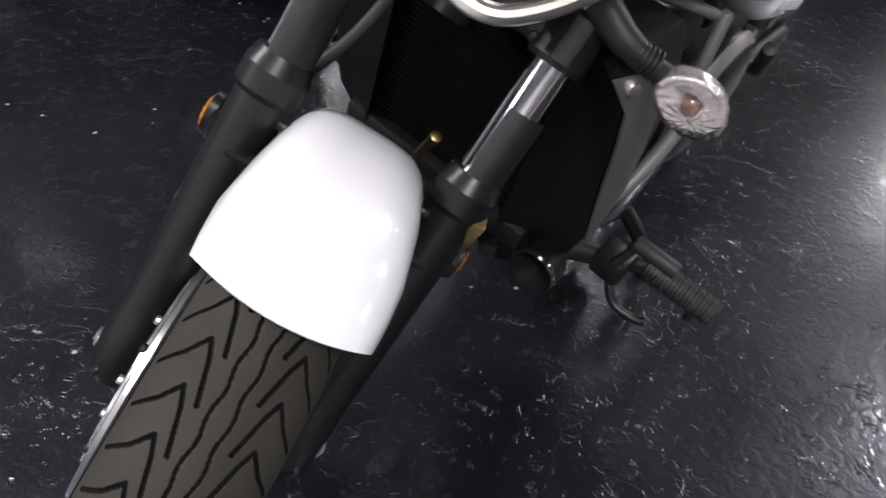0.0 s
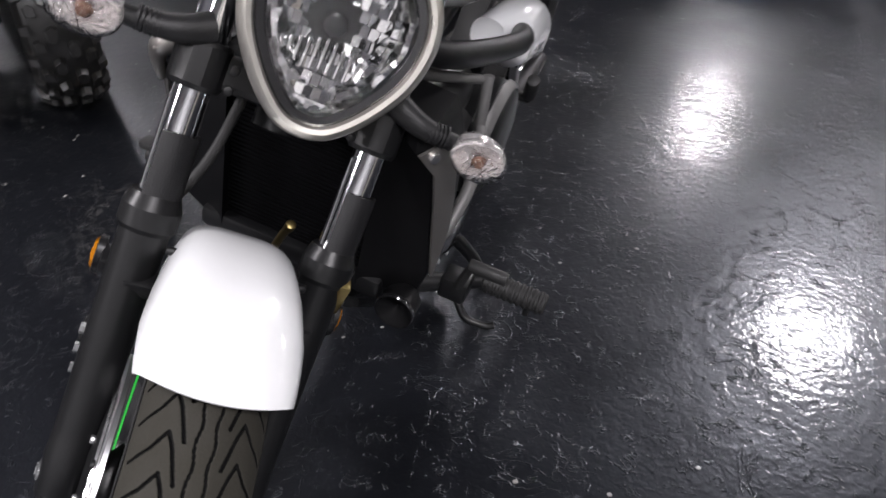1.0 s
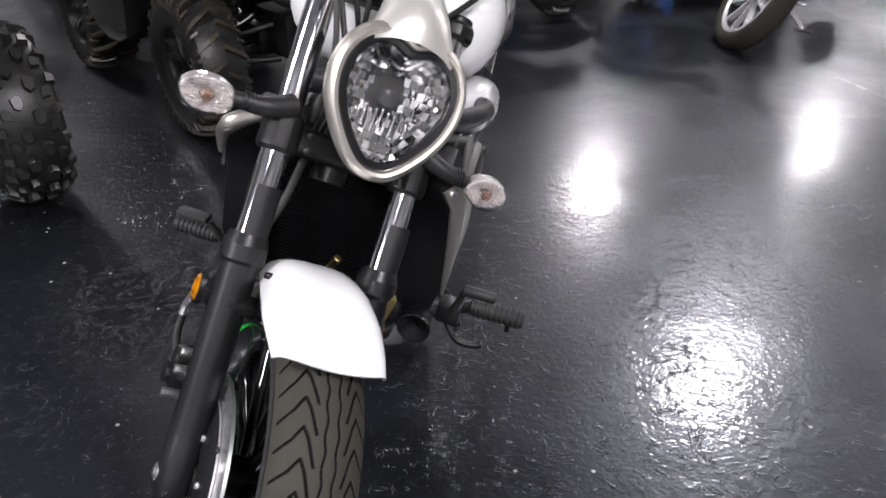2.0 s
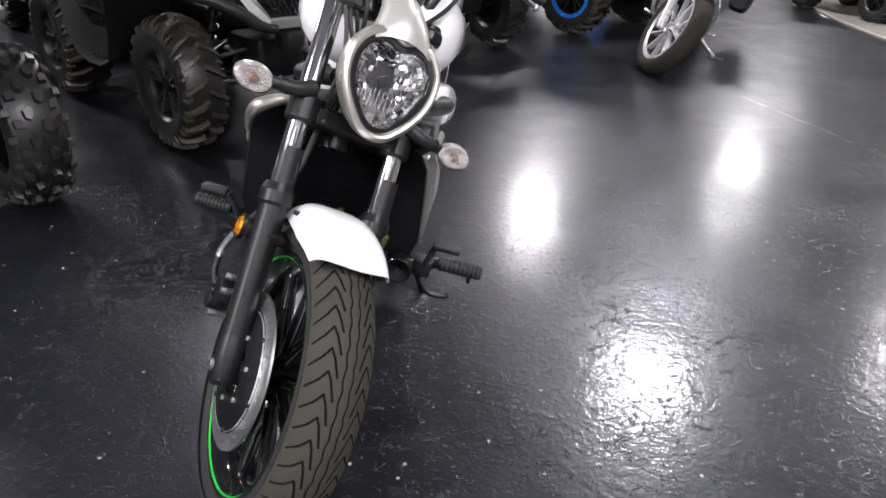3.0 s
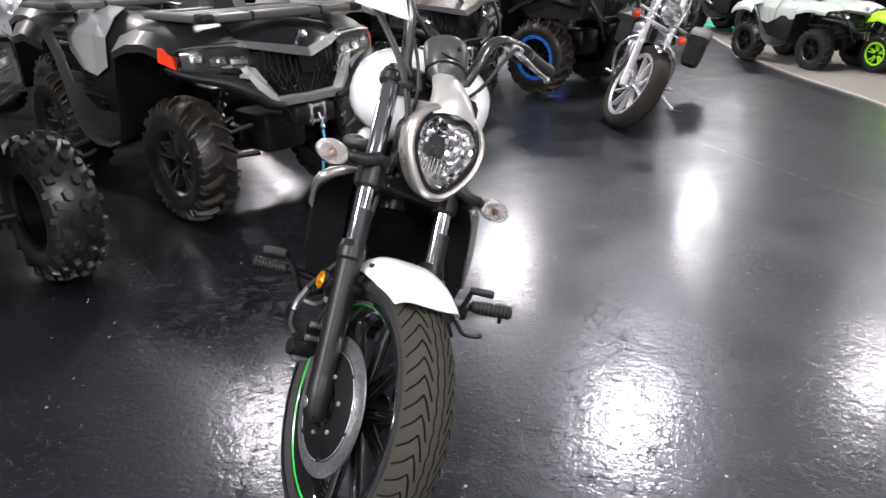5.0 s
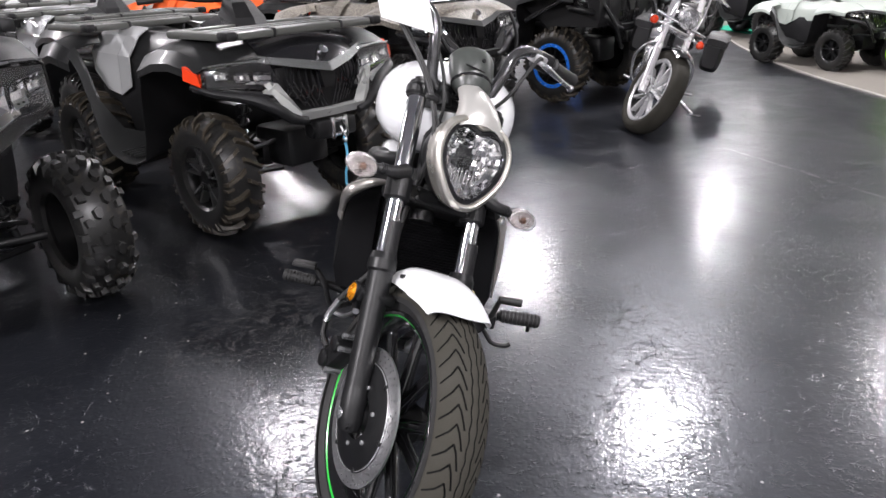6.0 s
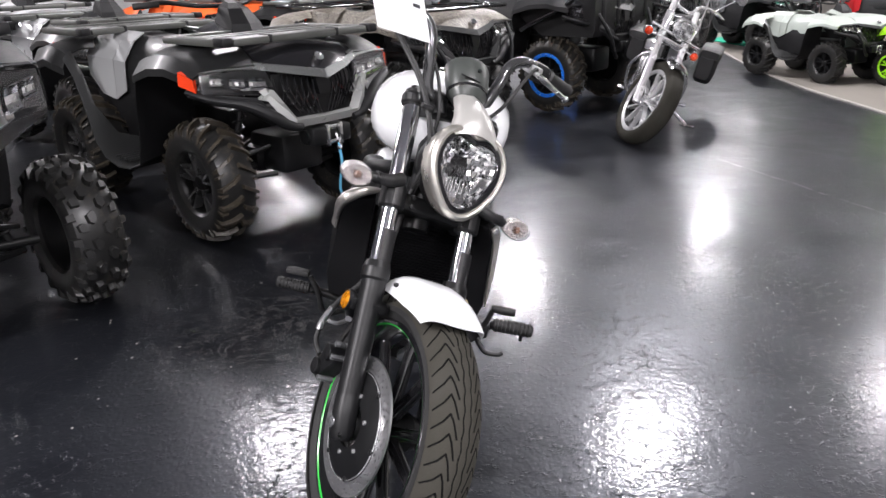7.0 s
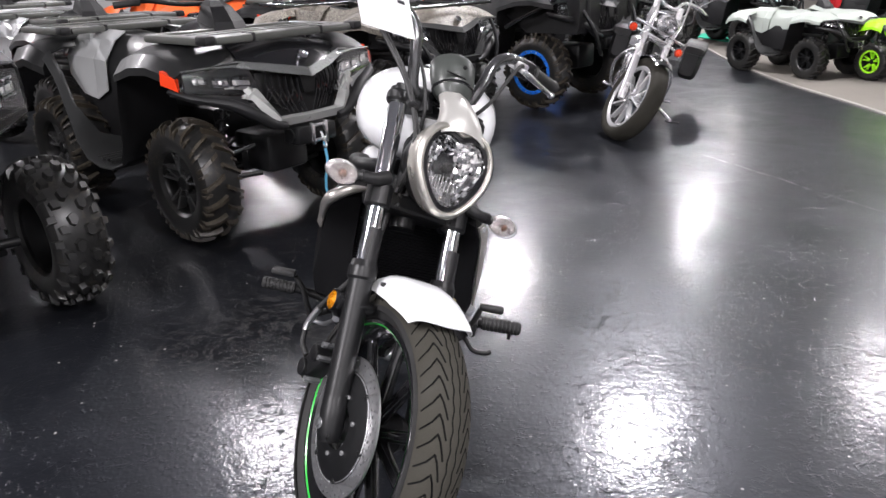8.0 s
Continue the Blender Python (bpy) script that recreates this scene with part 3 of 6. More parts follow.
# fork legs
for sgn in (-1, 1):
    X = 0.104 * sgn
    leg = part("fork_leg", join(tube([fk(X, s) for s in (0.02, 0.06, 0.30, 0.33)], [0.027, 0.0265, 0.0275, 0.0285], 24, smooth=False),
                                tube([fk(X, s, o) for s, o in ((-0.035, 0.004), (-0.02, 0.004), (0.03, 0.002), (0.06, 0))], [0.020, 0.027, 0.028, 0.0265], 20, smooth=False)), M_BLACK, bike, "satin black fork leg", STEER)
    out = Vector((sgn, 0, 0))
    axle_c = Vector((X, 0, AXLE_Z))
    part("axle_nut", join(rod(axle_c + out * 0.018, axle_c + out * 0.029, 0.013, 20, 0.003), rod(axle_c + out * 0.026, axle_c + out * 0.031, 0.008, 6)), M_GREY_METALLIC, leg, m=STEER)
    pinch = fk(X, -0.022, 0.022)
    part("pinch_bolt", join(rod(pinch, pinch + out * 0.016, 0.0065, 6), rod(pinch + out * 0.010, pinch + out * 0.012, 0.009, 12)), M_BLACK, leg, m=STEER)
    part("collar", tube([fk(X, s) for s in (0.312, 0.318, 0.340, 0.347, 0.356)], [0.0290, 0.0325, 0.0325, 0.030, 0.027], 24, smooth=False), M_BLACK, leg, m=STEER, sharp=18)
    # stone guard: a half shell round the inner side of the tube
    rings = []
    for s in (0.345, 0.352, 0.380, 0.424, 0.428):
        ring = []
        for i in range(15):
            a = -0.9 + 3.05 * i / 14
            ring.append(fk(X, s) + 0.0265 * (Vector((1, 0, 0)) * math.cos(a) + Vector((0, -math.cos(RAKE), math.sin(RAKE))) * math.sin(a)))
        rings.append(ring)
    part("stone_guard", thicken(skin(rings, closed=False), 0.003), M_PLASTIC, leg, m=STEER)
    tubes = part("fork_tube", rod(fk(X, 0.34), fk(X, 0.745), 0.0205, 28), M_CHROME, bike, "polished chrome fork tube", STEER)
    part("tube_cap", join(rod(fk(X, 0.74), fk(X, 0.762), 0.024, 24, 0.003), rod(fk(X, 0.76), fk(X, 0.772), 0.014, 6)), M_BLACK, tubes, m=STEER, sharp=18)
    # reflector on the outer side of the leg
    rc = Vector((0.141 * sgn, 0.164, 0.517))
    part("reflector_mount", box((0.128 * sgn, 0.150, 0.525), (0.022, 0.03, 0.03), 0.004), M_BLACK, leg, m=STEER)
    lens = lathe([(0.0, 0.009), (0.012, 0.0085), (0.021, 0.006), (0.024, 0.001), (0.024, -0.004), (0.0, -0.004)], 28)
    lens = lathe([(0.0, 0.0075), (0.006, 0.010), (0.011, 0.0065), (0.0165, 0.0085), (0.0215, 0.004), (0.0215, -0.004), (0.0, -0.004)], 9)
    part("reflector_rim", lathe([(0.021, -0.004), (0.0245, -0.004), (0.0245, 0.004), (0.0225, 0.005), (0.021, 0.003)], 28, closed=True), M_BLACK, leg, "", STEER @ Matrix.Translation(rc) @ Matrix.Diagonal((sgn, 0.85, 1.05, 1)))
    part("reflector", lens, M_AMBER, leg, "round amber side reflector", STEER @ Matrix.Translation(rc) @ Matrix.Diagonal((sgn, 0.85, 1.05, 1)), 5)
    part("fender_bracket", box(tuple(fk(X - 0.016 * sgn, 0.255, 0.012)), (0.045, 0.03, 0.022), 0.005), M_BLACK, leg, m=STEER)

# triple clamps with the steering stem
for s0, s1, name in ((0.478, 0.532, "lower_clamp"), (0.725, 0.752, "upper_clamp")):
    bms = []
    for sgn in (-1, 1):
        bms.append(tube([fk(0.104 * sgn, s) for s in (s0, s0 + 0.006, s1 - 0.006, s1)], [0.027, 0.030, 0.030, 0.027], 20, smooth=False))
    mid = fk(0, (s0 + s1) / 2, -0.035)
    bms.append(box((0, 0, 0), (0.19, 0.09, min(0.04, s1 - s0)), 0.008, axes(mid, (1, 0, 0), (0, math.cos(RAKE), -math.sin(RAKE)), HEAD_DIR)))
    part(name, join(*bms), M_BLACK, bike, "", STEER, sharp=18)
part("steering_stem", rod(fk(0, 0.46, -0.058), fk(0, 0.76, -0.058), 0.03, 20), M_BLACK, bike, m=STEER)
for sgn in (-1, 1):
    for s in (0.490, 0.512):
        c = fk(0.085 * sgn + 0.052 * (1 if sgn < 0 else -1) * 0.3, s, 0.03)
        part("clamp_bolt", rod(c, c + Vector((0, -0.006, 0.003)), 0.0055, 12, 0.002), M_BLACK, bike, m=STEER)

# front fender: an arched sheet over the tyre
rings = []
ANG = [-8.5, -5.5, -2, 3, 8, 14, 20, 26, 32, 36]
for a_deg in ANG:
    half = float(np.interp(a_deg, [-9, -4, 4, 14, 25, 36], [0.0765, 0.080, 0.083, 0.080, 0.075, 0.068]))
    side_r = float(np.interp(a_deg, [-9, 0, 8, 22, 36], [0.300, 0.294, 0.287, 0.288, 0.302]))
    crown = float(np.interp(a_deg, [-9, 0, 12, 28, 36], [0.331, 0.338, 0.344, 0.342, 0.334]))
    ring = []
    for i in range(21):
        q = -1 + 2 * i / 20
        a = radians(a_deg + ((1 - q * q) * -4.5 if a_deg < -8 else (1 - q * q) * -2.6 if a_deg < -5 else 0.0))
        r = crown - (crown - side_r) * abs(q) ** 3.4
        ring.append(((half * math.sin(q * 1.30) / math.sin(1.30)), r * math.sin(a), AXLE_Z + r * math.cos(a)))
    rings.append(ring)
fender = part("front_fender", thicken(skin(rings, closed=False), 0.003), M_WHITE, bike, "short glossy white front fender", STEER)
for sgn in (-1, 1):
    c = Vector((0.066 * sgn, 0.118, 0.603))
    part("fender_bolt", rod(c, c + Vector((0.012 * sgn, 0, 0)), 0.005, 10, 0.001), M_BLACK, fender, m=STEER)

# caliper, hose and brass bolt block
cal = part("brake_caliper", join(box((0, 0, 0), (0.05, 0.055, 0.105), 0.014, pose(-0.105, 0.166, 0.352, 30, 0, 0)),
                                 rod((-0.138, 0.152, 0.385), (-0.085, 0.152, 0.385), 0.020, 20, 0.004),
                                 rod((-0.138, 0.178, 0.328), (-0.085, 0.178, 0.328), 0.020, 20, 0.004)), M_BLACK, bike, "black brake caliper", STEER)
for y, z in ((0.118, 0.395), (0.135, 0.325), (0.125, 0.425)):
    part("caliper_bolt", rod((-0.138, y, z), (-0.10, y, z), 0.007, 6), M_GREY_METALLIC, cal, m=STEER)
part("brake_hose", tube([(-0.125, 0.20, 0.345), (-0.128, 0.245, 0.355), (-0.126, 0.262, 0.40), (-0.118, 0.250, 0.46), (-0.095, 0.22, 0.55), (-0.062, 0.25, 0.63), (-0.045, 0.30, 0.72), (-0.03, 0.33, 0.80)], 0.0065, 10), M_RUBBER, bike, "brake hose looping up behind the fork", STEER)
part("hose_sleeve", tube([(-0.1275, 0.258, 0.378), (-0.126, 0.262, 0.40), (-0.120, 0.254, 0.445)], 0.0085, 12), M_STEEL, bike, m=STEER)
part("hose_bracket", join(tube([(0.060, 0.252, 0.565), (0.060, 0.272, 0.52), (0.062, 0.295, 0.46)], 0.0055, 10), rod((0.060, 0.253, 0.56), (0.060, 0.248, 0.574), 0.007, 12, 0.002)), M_BRASS, bike, "brass-plated hose bracket", STEER)
part("hose_bracket", box((0.128, 0.150, 0.575), (0.016, 0.02, 0.05), 0.004), M_BRASS, bike, "brass-plated bracket", STEER)

# ---- headlight ----
HL_UP, HL_N = Vector((0, 0.39, 0.921)), Vector((0, -0.921, 0.39))
HEAD = STEER @ axes((0.004, 0.203, 0.881), (1, 0, 0), HL_UP, HL_N)
half_outline = [(0.0, 0.0655), (0.028, 0.0735), (0.058, 0.067), (0.079, 0.041), (0.085, 0.008), (0.077, -0.030), (0.055, -0.067), (0.030, -0.094), (0.011, -0.104)]
outline = [(x, y, 0) for x, y in half_outline] + [(-x, y, 0) for x, y in half_outline[:0:-1]]
lens_line = [(p.x * 0.95, p.y * 0.95) for p in spline(outline, 5, True)]


def offset(line, d):
    out = []
    for i, (x, y) in enumerate(line):
        a, b = line[i - 1], line[(i + 1) % len(line)]
        t = Vector((b[0] - a[0], b[1] - a[1])).normalized()
        out.append((x - t.y * d, y + t.x * d))
    return out


def ring_at(d, z, k=1.0):
    return [(x * k, y * k, z) for x, y in offset(lens_line, d)]


lamp = thing("headlight", "", "", I4)
lamp.parent = bike
tagged(lamp, "heart-shaped clear headlight in a pale metal bezel")
part("bezel", skin([ring_at(d, z) for d, z in ((0.008, -0.060), (0.0150, -0.030), (0.0185, -0.012), (0.0185, -0.003), (0.0150, 0.004), (0.0095, 0.008), (0.0045, 0.007), (0.002, 0.0))], cap=False), M_NICKEL, lamp, "pale brushed metal bezel", HEAD)
part("gasket", skin([ring_at(d, z) for d, z in ((0.003, 0.001), (0.0, 0.003), (-0.0070, 0.0020), (-0.0095, -0.001), (-0.0100, -0.008))], cap=False), M_BLACK_GLOSS, lamp, "black inner gasket", HEAD)
dome = [ring_at(-0.008, 0.001 + 0.012 * (1 - k * k), k) for k in (1.0, 0.9, 0.75, 0.55, 0.3, 0.02)]
lens_ob = part("lens", thicken(skin(dome, cap=False), 0.0015), M_GLASS, lamp, "clear lens", HEAD)
lens_ob.visible_shadow = False
rng = random.Random(4)
bowl = []
NB = len(lens_line)
for j in range(10):
    k = 1.0 - 0.72 * j / 9
    z = -0.004 - 0.070 * (1 - k ** 1.7)
    ring = ring_at(-0.008, z, k)
    bowl.append([(ring[i][0], ring[i][1], z + rng.uniform(-1, 1) * 0.0048 * (0.3 + 0.7 * k) + (0.004 if (i // 3) % 2 else 0)) for i in range(0, NB, 2)])
part("reflector_bowl", skin(bowl, cap=False), M_BOWL, lamp, "faceted chrome reflector", HEAD, sharp=1)
# tall mirror facets over the bowl, each with a tilt of its own
mirror = bmesh.new()
for i in range(-8, 9):
    for j in range(-7, 8):
        fx, fy = 0.0092 * i + 0.0046 * (j % 2), 0.0125 * j - 0.012
        near_edge = min(math.hypot(fx - x, fy - y) for x, y in lens_line)
        inside = sum(((y0 > fy) != (y1 > fy)) and fx < (x1 - x0) * (fy - y0) / (y1 - y0) + x0 for (x0, y0), (x1, y1) in zip(lens_line, lens_line[1:] + lens_line[:1])) % 2
        if not inside or near_edge < 0.013 or math.hypot(fx, fy + 0.004) < 0.021:
            continue
        k = math.hypot(fx / 0.08, fy / 0.09)
        fz = -0.006 - 0.055 * max(0.0, 1 - k ** 1.6)
        tx, ty = rng.uniform(-0.45, 0.45) + 0.5 * fx / 0.08, rng.uniform(-0.35, 0.35) + 0.4 * fy / 0.09
        mirror.faces.new([mirror.verts.new((fx + dx, fy + dy, fz + tx * dx + ty * dy)) for dx, dy in ((-0.0043, -0.006), (0.0043, -0.006), (0.0043, 0.006), (-0.0043, 0.006))])
part("mirror_facets", thicken(mirror, 0.001), M_BOWL, lamp, "tall chrome facets", HEAD, sharp=5)
part("bulb_shield", join(rod((0, -0.004, -0.075), (0, -0.004, -0.024), 0.0125, 24, 0.004), rod((0, -0.004, -0.024), (0, -0.004, -0.022), 0.007, 20)), M_BLACK_GLOSS, lamp, "dark bulb cap", HEAD)
fl = []
for i in range(9):
    x = -0.036 + 0.009 * i
    ln = 0.030 + 0.022 * (1 - abs(x) / 0.04)
    fl.append(box((x, -0.045, -0.030 - 0.012 * (1 - abs(x) / 0.05)), (0.0035, ln, 0.010), 0.001))
part("flutes", join(*fl), M_BOWL, lamp, "upright chrome flutes", HEAD)
part("lens_sill", skin([[(x, y, z) for x, y in ((-0.032, -0.080), (0.032, -0.080), (0.016, -0.098), (-0.016, -0.098))] for z in (-0.035, -0.012)]), M_BOWL, lamp, m=HEAD)
part("housing", skin([ring_at(0.005, -0.05), ring_at(0.003, -0.09, 0.96), ring_at(0.0, -0.13, 0.82), ring_at(0.0, -0.155, 0.5)]), M_BLACK, lamp, "black headlight shell", HEAD)
# cowl: a short hood that rises from the bezel to the gauge
rings = []
for y, z, w, h, drop in ((0.230, 0.946, 0.070, 0.008, 0.022), (0.238, 0.952, 0.069, 0.017, 0.022), (0.254, 0.960, 0.061, 0.026, 0.018), (0.278, 0.968, 0.052, 0.030, 0.006), (0.305, 0.976, 0.045, 0.030, 0.0),
                         (0.335, 0.986, 0.040, 0.027, 0.0), (0.362, 0.994, 0.033, 0.021, 0.0), (0.382, 1.000, 0.022, 0.012, 0.0), (0.390, 1.003, 0.008, 0.004, 0.0)):
    ring = []
    for i in range(17):
        a = math.pi * i / 16
        c = math.cos(a)
        ring.append((0.004 + w * c, y - 0.012 * math.sin(a), z - drop * abs(c) ** 2.5 + h * (math.sin(a) ** 0.8 + 0.10 * max(0.0, 1 - abs(c) / 0.25))))
    rings.append(ring)
part("cowl", thicken(skin(rings, closed=False), 0.0025), M_COWL, bike, "satin silver-white nose cowl over the headlight", STEER)

# gauge pod
rings = []
for q, w, h in ((-0.062, 0.020, 0.016), (-0.055, 0.040, 0.034), (-0.035, 0.050, 0.046), (0.0, 0.055, 0.052), (0.03, 0.057, 0.054), (0.042, 0.054, 0.050), (0.043, 0.045, 0.042)):
    rings.append([(w * math.cos(a), h * math.sin(a) * (1 if math.sin(a) > 0 else 0.8), q) for a in (2 * math.pi * i / 28 for i in range(28))])
gauge = part("gauge_pod", skin(rings), M_GAUGE, bike, "dark grey-green instrument pod", STEER @ axes((0.006, 0.395, 1.025), (1, 0, 0), (0, -0.62, 0.78), (0, 0.78, 0.62)))
part("pod_latch", join(box((0, -0.052, 0.006), (0.012, 0.006, 0.010), 0.002), box((-0.02, -0.045, 0.018), (0.05, 0.008, 0.004), 0.001)), M_BLACK, gauge, m=STEER @ Matrix.Translation((0.006, 0.395, 1.03)))

PODM = STEER @ axes((0.006, 0.395, 1.025), (1, 0, 0), (0, -0.62, 0.78), (0, 0.78, 0.62))
part("pod_seam", skin([[(k * w * math.cos(a), k * h * math.sin(a) * (1 if math.sin(a) > 0 else 0.8), q) for a in (2 * math.pi * i / 28 for i in range(28))] for q, w, h, k in ((-0.037, 0.050, 0.046, 0.99), (-0.036, 0.050, 0.046, 1.03), (-0.031, 0.051, 0.047, 1.03), (-0.030, 0.051, 0.047, 0.99))], cap=False), M_BLACK_GLOSS, gauge, "black seam band", PODM)
part("pod_screw", rod((0.0, 0.047, 0.005), (0.0, 0.056, 0.005), 0.005, 10), M_BLACK, gauge, m=PODM)

# handlebar, grips, levers
bar_pts = [(0.04, 0.400, 0.965), (0.075, 0.405, 0.980), (0.098, 0.42, 1.05), (0.118, 0.445, 1.105), (0.17, 0.475, 1.13), (0.25, 0.52, 1.125), (0.34, 0.565, 1.115), (0.40, 0.595, 1.108)]
bms = [tube(bar_pts, 0.0140, 14), tube([(-x, y, z) for x, y, z in bar_pts], 0.0140, 14), rod((-0.04, 0.40, 0.965), (0.04, 0.40, 0.965), 0.0125)]
part("handlebar", join(*bms), M_BAR, bike, "gloss dark grey swept handlebar", STEER)
for sgn in (-1, 1):
    p0, p1 = Vector((0.28 * sgn, 0.535, 1.121)), Vector((0.41 * sgn, 0.600, 1.106))
    part("grip", tube([p0.lerp(p1, f) for f in (0, 0.03, 0.05, 0.1, 0.92, 0.95, 1)], [0.016, 0.021, 0.021, 0.0175, 0.0175, 0.020, 0.016], 18, smooth=False), M_RUBBER, bike, "black rubber grip", STEER)
    sw = part("switch_box", box((0.235 * sgn, 0.51, 1.12), (0.05, 0.045, 0.05), 0.010), M_PLASTIC, bike, "", STEER)
    part("switch", box((0.235 * sgn, 0.535, 1.132), (0.02, 0.012, 0.012), 0.003), M_GREY_PLASTIC, sw, m=STEER)
    lv = part("lever", tube([(0.205 * sgn, 0.470, 1.118), (0.24 * sgn, 0.470, 1.110), (0.31 * sgn, 0.510, 1.098), (0.375 * sgn, 0.545, 1.088)], [0.006, 0.009, 0.007, 0.0065], 10), M_STEEL, bike, "polished alloy lever with ball end", STEER)
    ball = bmesh.new()
    bmesh.ops.create_uvsphere(ball, u_segments=12, v_segments=8, radius=0.0105)
    part("lever_ball", ball, M_STEEL, lv, m=STEER @ Matrix.Translation((0.378 * sgn, 0.546, 1.087)))
    part("lever_perch", box((0.205 * sgn, 0.487, 1.122), (0.04, 0.045, 0.024), 0.006, None), M_ALLOY, lv, m=STEER)
    part("riser", join(rod((0.035 * sgn, 0.372, 0.935), (0.040 * sgn, 0.398, 0.965), 0.020, 18, 0.004), box((0.040 * sgn, 0.40, 0.968), (0.036, 0.042, 0.036), 0.007)), M_BLACK, bike, "", STEER)
for pts in ([(-0.235, 0.49, 1.11), (-0.19, 0.42, 1.06), (-0.135, 0.34, 1.00), (-0.098, 0.275, 0.93), (-0.078, 0.25, 0.86), (-0.070, 0.26, 0.78)],
            [(-0.225, 0.50, 1.10), (-0.175, 0.42, 1.05), (-0.118, 0.345, 0.99), (-0.088, 0.285, 0.93), (-0.064, 0.255, 0.87), (-0.055, 0.28, 0.76)],
            [(-0.22, 0.48, 1.12), (-0.14, 0.46, 1.09), (-0.075, 0.41, 1.03), (-0.045, 0.36, 0.95), (-0.03, 0.36, 0.88)],
            [(-0.215, 0.49, 1.10), (-0.15, 0.45, 1.045), (-0.09, 0.40, 0.985), (-0.05, 0.37, 0.92), (-0.02, 0.38, 0.86)]):
    part("control_cable", tube(pts, 0.0043, 8), M_RUBBER, bike, "black control cable", STEER)
part("control_cable", tube([(0.215, 0.478, 1.125), (0.17, 0.42, 1.125), (0.125, 0.37, 1.08), (0.10, 0.36, 1.01), (0.06, 0.38, 0.93)], 0.0045, 8), M_RUBBER, bike, "black clutch cable", STEER)
part("cable_clip", box((-0.109, 0.294, 0.957), (0.028, 0.016, 0.012), 0.003), M_PLASTIC, bike, m=STEER)

# turn signals on rubber stalks
for sgn in (-1, 1):
    cx = 0.218 * sgn
    stalk = [tube([(0.104 * sgn, 0.262, 0.790), (0.135 * sgn, 0.244, 0.785), (0.165 * sgn, 0.240, 0.782)], [0.017, 0.0145, 0.0115], 16)]
    for i in range(5):
        x = (0.150 + 0.005 * i) * sgn
        stalk.append(rod((x, 0.241, 0.783), (x + 0.0025 * sgn, 0.241, 0.783), 0.0138, 16))
    stalk.append(tube([(0.165 * sgn, 0.240, 0.782), (0.19 * sgn, 0.244, 0.779), (0.215 * sgn, 0.250, 0.778)], [0.0115, 0.0105, 0.009], 14))
    sig = part("turn_signal", join(*stalk), M_PLASTIC, bike, "turn signal with clear oval lens on a black stalk", STEER)

    def oval(k, yy):
        return [(cx + 0.036 * k * math.cos(a), yy + (0.0022 * (i % 2) if 0.3 < k < 0.95 else 0.0), 0.778 + 0.0245 * k * math.sin(a)) for i, a in ((i, 2 * math.pi * i / 28) for i in range(28))]

    part("signal_body", skin([oval(k, yy) for k, yy in ((0.35, 0.262), (0.75, 0.258), (1.0, 0.246), (1.02, 0.236), (0.98, 0.230), (0.90, 0.226), (0.80, 0.232), (0.72, 0.2265), (0.62, 0.2335), (0.54, 0.229), (0.42, 0.236), (0.34, 0.232), (0.2, 0.238))]), M_SIGNAL, sig, "fluted bright reflector body", STEER, 4)
    part("signal_bulb", lathe([(0.0, -0.006), (0.006, -0.005), (0.009, 0.0), (0.006, 0.006), (0.0, 0.008)], 16), M_BULB, sig, "amber bulb", STEER @ Matrix.Translation((cx, 0.226, 0.778)) @ pose(0, 0, 0, 0, 0, 90))
    glass = part("signal_lens", thicken(skin([oval(k, yy) for k, yy in ((1.0, 0.233), (0.98, 0.222), (0.88, 0.213), (0.65, 0.207), (0.35, 0.205), (0.03, 0.2045))], cap=False), 0.0012), M_GLASS, sig, "clear lens", STEER)
    glass.visible_shadow = False

# ---- frame, tank, engine and running gear of the motorcycle ----
def lofted(sections, n=20, power=2.4):
    """Rounded-box sections (x0, y, z0, half width, half height) joined along y."""
    rings = []
    for cx, y, cz, w, h in sections:
        ring = []
        for i in range(n):
            a = 2 * math.pi * i / n
            c, s = math.cos(a), math.sin(a)
            ring.append((cx + w * math.copysign(abs(c) ** (2 / power), c), y, cz + h * math.copysign(abs(s) ** (2 / power), s)))
        rings.append(ring)
    return skin(rings)


part("fuel_tank", lofted([(0.0, 0.385, 0.905, 0.05, 0.030), (0.0, 0.40, 0.903, 0.100, 0.064), (0.0, 0.44, 0.900, 0.150, 0.095), (0.0, 0.50, 0.897, 0.176, 0.112), (0.0, 0.58, 0.895, 0.183, 0.120),
                          (0.0, 0.68, 0.885, 0.175, 0.115), (0.0, 0.80, 0.862, 0.145, 0.095), (0.0, 0.90, 0.845, 0.105, 0.068), (0.0, 0.94, 0.842, 0.06, 0.04)], 32, 2.3), M_WHITE, bike, "glossy white fuel tank")
part("tank_cap", lathe([(0.0, 0.012), (0.030, 0.010), (0.036, 0.0), (0.036, -0.02), (0, -0.02)], 28, pose(0.0, 0.62, 1.006, 0, -90, 0)), M_BLACK_GLOSS, bike)
for sgn in (-1, 1):
    part("tank_letters", box((0.178 * sgn + 0.0, 0.735, 0.90), (0.003, 0.075, 0.012), 0.001, None), M_INK, bike, "small dark unreadable tank lettering")
part("frame_backbone", tube([(0, 0.36, 0.84), (0, 0.5, 0.80), (0, 0.75, 0.76), (0, 0.95, 0.66)], 0.035, 16), M_BLACK, bike, "black steel frame backbone")
part("steering_head", rod((0, 0.31, 0.70), (0, 0.45, 0.93), 0.038, 20, 0.004), M_BLACK, bike)
